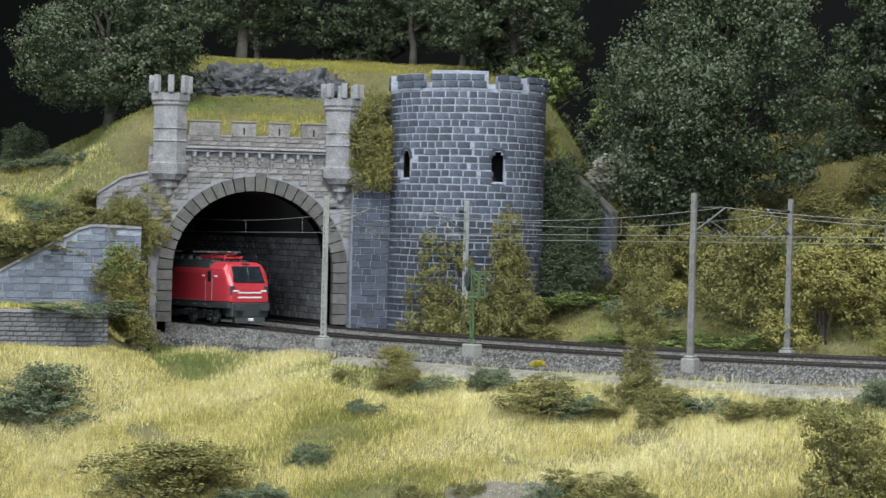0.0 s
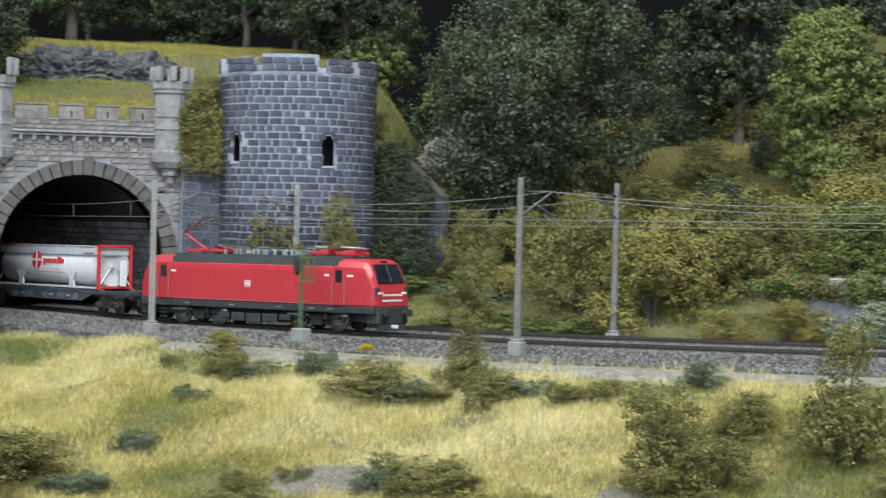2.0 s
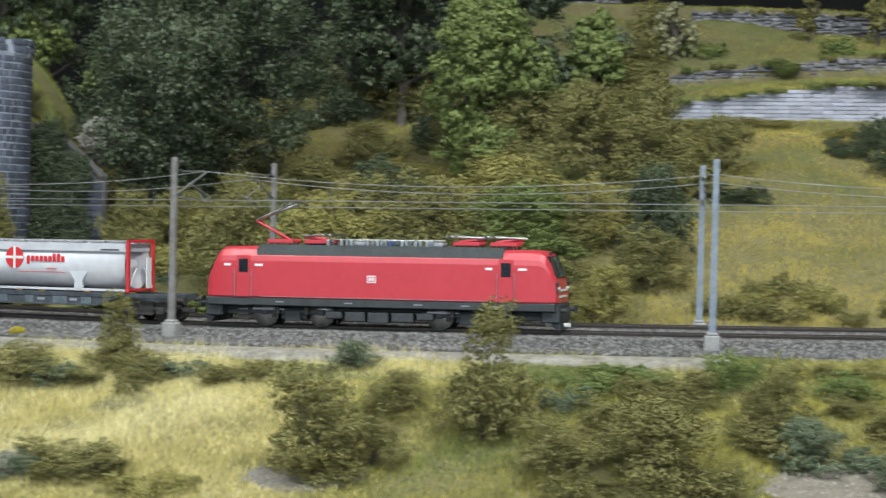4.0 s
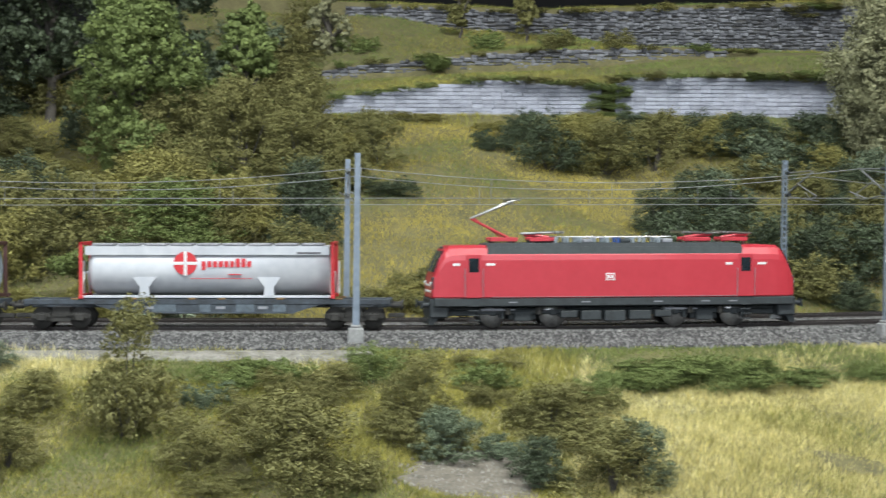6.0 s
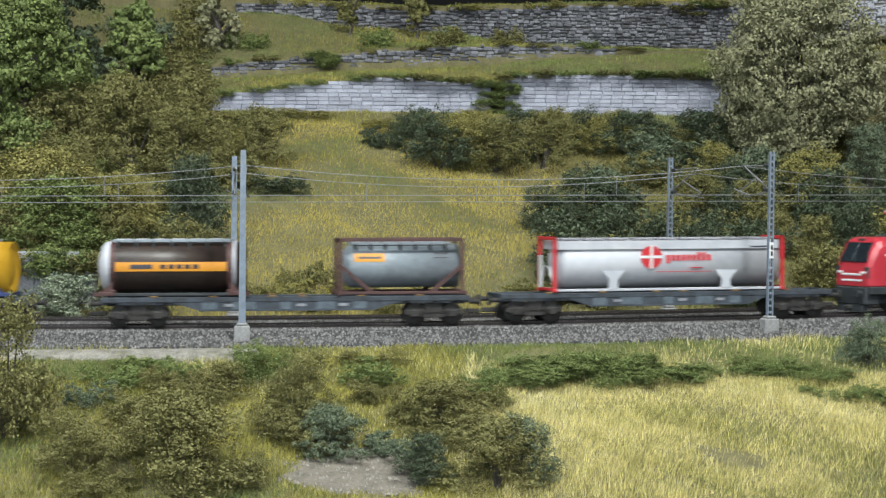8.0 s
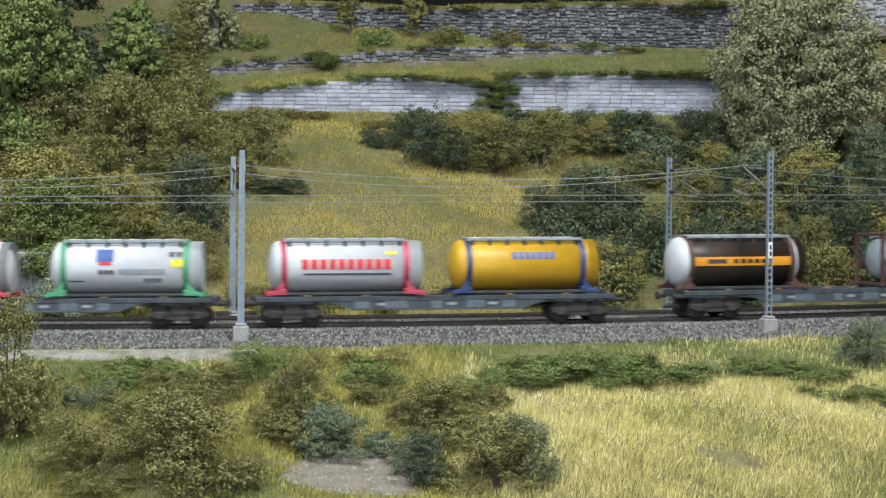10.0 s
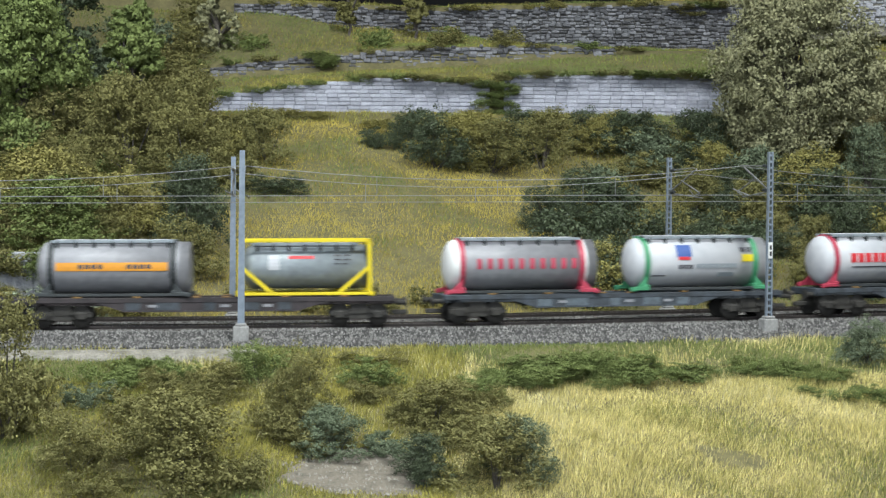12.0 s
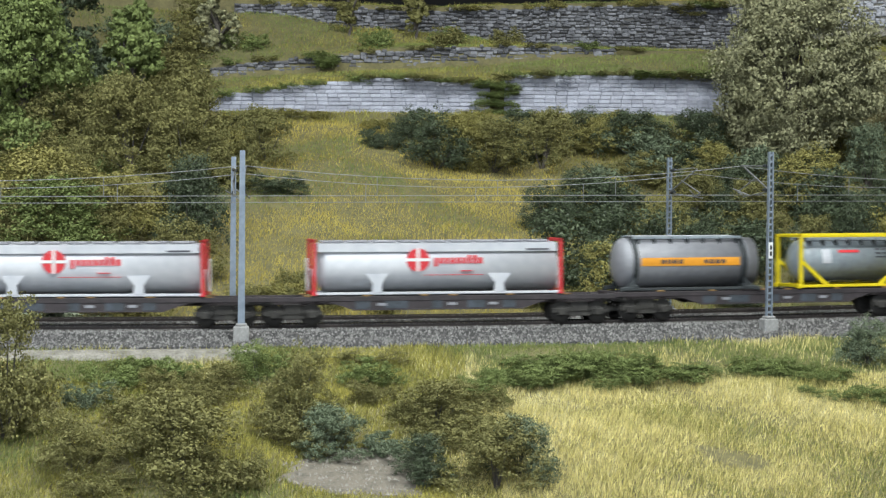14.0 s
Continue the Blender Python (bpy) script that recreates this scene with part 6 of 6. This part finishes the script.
# thickets on the slope, in seeded scatter
def thicket(n, x0, x1, y0, y1, colours, seed, small=0.026, big=0.058, kinds=("round", "round", "low"), join=False):
    rng = random.Random(seed)
    made = 0
    while made < n:
        x, y = rng.uniform(x0, x1), rng.uniform(y0, y1)
        off = R1 - math.hypot(x - CX, y - CY)
        w = rng.uniform(small, big)
        if off - 0.1 > w * 0.5 and math.hypot(x - TX, y - TY) > TR + w * 0.55:
            c, kind, h = rng.choice(colours), rng.choice(kinds), w * rng.uniform(0.65, 0.95)
            if join:
                z = float(land(x, y))
                joined(c, kind, x, y, z, w, min(h, max(0.147 - z, 0.012)) if 1.62 < y < 1.8 and -0.24 < x < 0.2 else h)
            else:
                shrubs(c, kind, ((x, y, w, h),))
            made += 1


thicket(34, -0.5, -0.17, 1.36, 1.74, ("olive", "olive", "gold", "leaf", "deep"), 41)
thicket(16, -0.46, -0.18, 1.66, 1.78, ("olive", "olive", "deep"), 42, join=True)
thicket(12, -0.62, -0.46, 1.33, 1.5, ("olive", "leaf", "gold", "blue"), 43, 0.02, 0.045, ("low", "low", "round"), join=True)
thicket(14, -0.1, 0.17, 1.64, 1.74, ("olive", "deep", "gold", "olive"), 44, 0.03, 0.055)
thicket(18, 0.06, 0.4, 1.5, 1.72, ("olive", "deep", "gold", "blue"), 45, join=True)
thicket(9, 0.03, 0.17, 1.5, 1.64, ("deep", "olive", "deep"), 51, 0.03, 0.05)
thicket(12, 0.02, 0.26, 1.44, 1.7, ("deep", "olive", "gold", "deep"), 52, 0.03, 0.055)
thicket(10, 0.0, 0.35, 1.36, 1.46, ("gold", "olive", "deep"), 46, 0.02, 0.045)
thicket(6, -0.36, 0.2, 1.91, 1.96, ("leaf", "olive"), 48, 0.02, 0.04, ("low",), join=True)
thicket(14, -0.16, -0.0, 1.3, 1.37, ("gold", "olive", "olive"), 57, 0.018, 0.032, ("low",), join=True)
thicket(12, 0.03, 0.22, 1.35, 1.43, ("deep", "olive", "gold", "olive"), 56, 0.025, 0.045, join=True)
thicket(16, 0.05, 0.36, 1.42, 1.6, ("deep", "olive", "gold", "deep"), 53, 0.03, 0.055, join=True)
thicket(10, -0.44, -0.26, 1.82, 2.0, ("blue", "olive", "blue"), 54, 0.03, 0.055, join=True)
thicket(8, -0.6, -0.42, 1.7, 1.9, ("deep", "deep", "olive"), 55, 0.04, 0.07, join=True)


def creepers(n, x0, x1, y, on, drop, colours, seed, w0=0.02, w1=0.036):
    """Low growth spilling over the top of a wall."""
    rng = random.Random(seed)
    for k in range(n):
        x = x0 + (x1 - x0) * (k + rng.uniform(0.1, 0.9)) / n
        z = float(np.interp(x, *on)) - drop * rng.uniform(0.2, 1.0) + 0.001
        joined(rng.choice(colours), "low", x, y - rng.uniform(0, 0.004), z, rng.uniform(w0, w1), rng.uniform(0.006, 0.0115))


creepers(20, -0.13, 0.225, 1.799, T1, 0.002, ("leaf", "leaf", "olive"), 71)
creepers(5, -0.24, -0.15, 1.799, T1, 0.002, ("leaf",), 72, 0.014, 0.024)
creepers(7, 0.12, 0.225, 1.799, T1, 0.006, ("leaf", "olive"), 73)
creepers(12, -0.34, 0.12, 1.896, T2, 0.001, ("leaf", "olive"), 74, 0.016, 0.03)
creepers(5, -0.165, -0.15, 1.887, T2, 0.012, ("leaf",), 75, 0.012, 0.018)
creepers(14, -0.24, 0.24, 2.026, T3, 0.002, ("olive", "gold"), 76, 0.016, 0.03)
creepers(5, 0.16, 0.21, 2.02, T3, 0.012, ("olive", "leaf"), 77, 0.02, 0.032)
for k in range(4):
    creepers(3, -0.02, 0.008, 1.795, ((-1, 1), (0.172 - 0.008 * k, 0.172 - 0.008 * k)), 0.004, ("leaf",), 80 + k, 0.016, 0.024)
thicket(7, -0.68, -0.6, 1.43, 1.5, ("deep", "deep", "olive"), 49, 0.022, 0.038, ("round", "tall"))
thicket(9, -0.5, -0.3, 1.8, 1.95, ("deep", "blue", "olive"), 50, 0.03, 0.06, join=True)


def meadow_thicket(n, x0, x1, y0, y1, colours, seed, small=0.02, big=0.045, kinds=("round", "low", "low"), flat=1.0):
    rng = random.Random(seed)
    made = 0
    while made < n:
        x, y = rng.uniform(x0, x1), rng.uniform(y0, y1)
        if R1 - math.hypot(x - CX, y - CY) < -0.085 and math.hypot(x, y) > 0.86:
            w = rng.uniform(small, big)
            shrubs(rng.choice(colours), rng.choice(kinds), ((x, y, w, flat * w * rng.uniform(0.5, 0.85)),))
            made += 1


meadow_thicket(12, -0.2, 0.02, 0.93, 1.06, ("olive", "olive", "olive", "blue"), 61)
meadow_thicket(9, -0.19, 0.0, 1.05, 1.1, ("olive", "leaf"), 62, 0.02, 0.035)
meadow_thicket(9, -0.62, -0.3, 1.06, 1.12, ("olive", "blue", "olive"), 63, 0.016, 0.032, ("low", "round"))
meadow_thicket(24, 0.0, 0.115, 1.105, 1.145, ("leaf",), 64, 0.024, 0.04, ("low",), 0.5)
meadow_thicket(9, 0.13, 0.2, 1.115, 1.16, ("leaf",), 67, 0.02, 0.032, ("low",), 0.5)
meadow_thicket(5, -0.36, -0.2, 0.94, 1.04, ("olive", "gold"), 65, 0.016, 0.036)
meadow_thicket(5, -0.7, -0.4, 0.92, 1.0, ("olive", "blue"), 66, 0.014, 0.03, ("low",))
for q in ((0.098, 0.012, 0.036, 0.034), (0.088, 0.0, 0.022, 0.03), (-0.085, -0.01, 0.03, 0.03), (-0.1, -0.03, 0.03, 0.04), (-0.13, -0.01, 0.04, 0.03)):
    p = loc(q[0], q[1])
    shrubs("olive", "round", ((round(p[0], 4), round(p[1], 4), q[2], q[3]),))
for q in ((-0.1, -0.005), (-0.12, 0.02), (-0.105, 0.03), (-0.16, 0.0), (-0.2, 0.0), (-0.23, 0.03), (-0.14, -0.02), (-0.18, -0.025), (-0.22, -0.02)):
    p = loc(q[0], q[1])
    shrubs("leaf" if q[0] < -0.15 else "olive", "low", ((round(p[0], 4), round(p[1], 4), 0.05, 0.018),))
for q in ((-0.15, 0.05), (-0.2, 0.1), (-0.13, 0.11), (-0.24, 0.04), (-0.17, 0.16)):
    p = loc(q[0], q[1])
    shrubs("blue", "low", ((round(p[0], 4), round(p[1], 4), 0.042, 0.016),))
shrubs("deep", "round", ((-0.65, 1.42, 0.05, 0.05), (-0.635, 1.418, 0.042, 0.04), (-0.618, 1.416, 0.036, 0.028), (-0.66, 1.425, 0.036, 0.075)))
shrubs("deep", "tall", ((-0.656, 1.425, 0.034, 0.06), (-0.646, 1.43, 0.034, 0.05), (-0.665, 1.43, 0.03, 0.075), (-0.632, 1.428, 0.026, 0.03)))


rng = random.Random(91)
for k in range(12):                                        # growth hanging over the pale rock beside the line
    x = -0.335 + 0.008 * k
    joined(rng.choice(("leaf", "olive")), "low", x, 1.318, rng.uniform(0.022, 0.03), 0.034, 0.02)
for k in range(26):
    x = rng.uniform(-0.664, -0.622)
    joined("deep", "round", x, 1.43, rng.uniform(0.03, 0.105 - 1.1 * max(x + 0.65, 0)), 0.026, 0.026)
for k in range(18):                                        # ivy beside the foot of the portal
    x, y, _ = loc(rng.uniform(-0.104, -0.076), rng.uniform(-0.085, -0.03))
    joined(rng.choice(("olive", "gold", "leaf")), "round", x, y, rng.uniform(-0.022, 0.03), 0.026, 0.026)
for k in range(16):                                        # ivy between portal and tower
    x, y, _ = loc(rng.uniform(0.072, 0.092), rng.uniform(-0.014, 0.0))
    joined(rng.choice(("olive", "gold", "olive")), "round", x, y, rng.uniform(0.095, 0.135), 0.024, 0.024)
for colour, lots in GROWTH.items():
    v = np.concatenate(lots)
    tagged(new("undergrowth", soup("undergrowth", v, np.arange(len(v)).reshape(-1, 4), M[LEAVES[colour]])), "dense {} undergrowth on the slope and over the wall tops".format(WORDS[colour]), "undergrowth", kind="stuff")


# bare patches trodden into the meadow
PATCHES = ((-0.062, 0.972, 0.035, 0.028), (-0.47, 0.97, 0.034, 0.018), (-0.3, 0.96, 0.03, 0.014))


def build_patch(px, py, ra, rb):
    n, k = 36, 7
    vs = [(px, py, float(land(px, py)) + 0.0009)]
    for j in range(1, k + 1):
        for i in range(n):
            a = math.tau * i / n
            q = j / k * (1 + 0.12 * math.sin(3 * a + px * 40) + 0.08 * math.sin(7 * a + py * 60))
            x, y = px + ra * q * math.cos(a), py + rb * q * math.sin(a)
            vs.append((x, y, float(land(x, y)) + (0.0009 if j < k else -0.001) + 0.0007 * math.sin(i * 2.3 + j * 4.1)))
    fs = [(0, 1 + i, 1 + (i + 1) % n) for i in range(n)] + [(1 + j * n + i, 1 + j * n + (i + 1) % n, 1 + (j + 1) * n + (i + 1) % n, 1 + (j + 1) * n + i) for j in range(k - 1) for i in range(n)]
    tagged(new("bare_earth", Geo().add(vs, fs, soft=True).mesh("bare_earth", M["earth"])), "bare grey-brown earth patch in the meadow grass", "bare earth", kind="structure")
    rng = np.random.default_rng(int(abs(px) * 1000))
    m = 500
    a, q = rng.uniform(0, math.tau, m), np.sqrt(rng.uniform(0, 1, m))
    x, y = px + ra * q * np.cos(a), py + rb * q * np.sin(a)
    c = np.stack([x, y, land(x, y) + 0.0012], 1)
    base = np.array([(1, 0, -0.6), (-0.5, 0.87, -0.6), (-0.5, -0.87, -0.6), (0, 0, 0.7)])
    v = c[:, None] + base[None] * rng.uniform(0.0003, 0.0012, (m, 1, 1)) * rng.uniform(0.6, 1.3, (m, 4, 3))
    f = (np.arange(m)[:, None, None] * 4 + np.array([(0, 1, 3), (1, 2, 3), (2, 0, 3)])[None]).reshape(-1, 3)
    tagged(new("loose_stones", soup("loose_stones", v.reshape(-1, 3), f, M["path"])), "small pale stones strewn on the bare earth", "stones", kind="stuff")


for q in PATCHES:
    build_patch(*q)


# ---- grass ----
def build_grass():
    rng = np.random.default_rng(21)

    def blades(name, material, x, y, tall, wide, label, sway=0.22):
        n = len(x)
        z = land(x, y)
        a = rng.uniform(0, math.tau, n)
        h = tall * rng.uniform(0.5, 1.3, n) * (1 + 0.35 * wob(x, y, 70, 3.3) + 0.2 * wob(x, y, 150, 1.1))
        lean = h * rng.uniform(0.1, 0.7, n)
        b = rng.uniform(0, math.tau, n)
        w = wide * rng.uniform(0.7, 1.3, n)
        base = np.stack([x, y, z - 0.0004], 1)
        sx = np.stack([np.cos(a) * w, np.sin(a) * w, 0 * w], 1)
        tip = base + np.stack([lean * np.cos(b) + sway * h * (0.5 + 0.5 * wob(x, y, 22, 5)), lean * np.sin(b) - 0.2 * sway * h, h], 1)
        v = np.stack([base - sx, base + sx, tip], 1).reshape(-1, 3)
        tagged(new(name, soup(name, v, np.arange(3 * n).reshape(-1, 3), material)), label, "grass", kind="stuff")

    def field(n, t0, t1, o0, o1):
        th, off = np.radians(rng.uniform(t0, t1, n)), rng.uniform(o0, o1, n)
        return CX + (R1 - off) * np.sin(th), CY - (R1 - off) * np.cos(th), off

    x, y, off = field(900000, -32, 23, -0.36, -0.057)
    m = 0.6 * wob(x, y, 17, 1.3) + 0.5 * wob(x, y, 46, 2.2) + rng.normal(0, 0.25, len(x))
    bare = (0.5 * wob(x, y, 23, 4.1) + 0.6 * wob(x, y, 61, 0.7) > 0.86) & (off < -0.09) & (rng.uniform(0, 1, len(x)) < 0.85)
    thin = (off > -0.077) & (x > -0.66) & (x < -0.13) & (rng.uniform(0, 1, len(x)) < np.clip((off + 0.08) / 0.016, 0, 0.72 + 0.2 * wob(x, y, 60, 1)))
    for px, py, ra, rb in PATCHES:
        bare |= ((x - px) / ra) ** 2 + ((y - py) / rb) ** 2 < 0.8 + 0.25 * wob(x, y, 160, 1)
    keep = ~bare & ~thin
    green = keep & ((m < -0.6 - 0.2 * (x < -0.3)) | ((off > -0.115) & (m < 0.15)))
    olive = keep & ~green & (m < -0.05 - 0.35 * (x < -0.3) - 0.35 * (x > 0.0) + 1.0 * (x > -0.25) * (x < -0.02))
    straw = keep & ~green & ~olive
    # Blades coloured as highlights, with a larger share at the left.
    pale = straw & (m + 0.25 * (x < -0.3) > rng.uniform(0.25, 1.5, len(x)))
    straw &= ~pale
    blades("meadow_grass", M["straw_highlight"], x[pale], y[pale], 0.0044, 0.00016, "paler straw stalks that put highlights into the meadow")
    blades("meadow_grass", M["green"], x[green], y[green], 0.0022, 0.00022, "short green static grass tufts in the meadow")
    blades("meadow_grass", M["grass"], x[olive], y[olive], 0.0032, 0.0002, "olive-yellow static grass of the meadow")
    blades("meadow_grass", M["straw"], x[straw], y[straw], 0.0038, 0.00017, "pale straw-yellow long grass of the meadow")
    x, y = rng.uniform(-1.25, 0.42, 850000), rng.uniform(1.15, 2.12, 850000)
    off = R1 - np.hypot(x - CX, y - CY)
    u = (x - PC[0]) * math.cos(PHI) + (y - PC[1]) * math.sin(PHI)
    s = -(x - PC[0]) * math.sin(PHI) + (y - PC[1]) * math.cos(PHI)
    castle = (np.hypot(x - TX, y - TY) < TR + 0.004) | ((np.abs(u) < 0.09) & (s > -0.1) & (s < 0.018))
    keep = (((off > 0.099) & (u > 0.1)) | ((s > 0.018) & (u <= 0.1)) | ((s > -0.086) & (u < -0.098) & ((s < -0.038) | (s > -0.02)))) & ~castle
    x, y, u, off = x[keep], y[keep], u[keep], off[keep]
    m = 0.6 * wob(x, y, 13, 2.3) + 0.5 * wob(x, y, 39, 1.2) + rng.normal(0, 0.25, len(x))
    green = (m < -0.35 + 0.3 * (u < -0.03) + 0.45 * (y > 1.8) * (x > -0.5)) | ((x > -0.66) & (x < -0.3) & (off < 0.35) & (m < 0.3))
    # Ends at x 0.04: the bushes' shadow beyond is put into darker grass.
    bank = (x > -0.2) & (x < 0.04) & (y < 1.74)
    olive = ~green & (m < 0.3 - 0.5 * (u < 0.1) - 0.4 * bank)
    straw = ~green & ~olive
    blades("slope_grass", M["green"], x[green], y[green], 0.0024, 0.0003, "green static grass on the slopes", 0.15)
    blades("slope_grass", M["bank"], x[olive], y[olive], 0.0028, 0.00026, "olive-yellow static grass on the slopes", 0.15)
    mid = straw & bank
    straw &= ~mid
    blades("slope_grass", M["hay"], x[mid], y[mid], 0.0028, 0.00024, "golden static grass on the bank", 0.15)
    blades("slope_grass", M["grass"], x[straw], y[straw], 0.0032, 0.00024, "yellow-green static grass on the slopes", 0.3)


build_grass()


# ---- what moves ----
# seconds and the angle of the locomotive's middle on the curve
RUN = [(0.0, -28.0), (0.5, -25.1), (1.0, -22.0), (1.5, -18.5), (2.0, -15.08), (2.5, -11.62), (3.0, -8.18), (3.5, -4.7), (4.0, -1.16), (4.2, 0.3), (6.3, 15.06), (6.5, 16.48), (7.0, 20.0), (7.5, 23.45), (8.0, 26.85),
       (8.5, 30.35), (9.0, 33.85), (9.5, 37.35), (10.0, 40.85), (10.5, 44.35), (11.0, 47.85), (11.5, 51.35), (12.0, 54.8), (12.5, 58.3), (13.0, 61.8), (13.5, 65.3), (14.0, 68.75)]


def motions():
    times = sorted({r[0] for r in RUN} | {4.6, 5.0, 5.4, 5.8})
    for ob, back in TRAIN:
        walk(ob, [(t, place(float(np.interp(t, [r[0] for r in RUN], [r[1] for r in RUN])) + back)) for t in times])


motions()
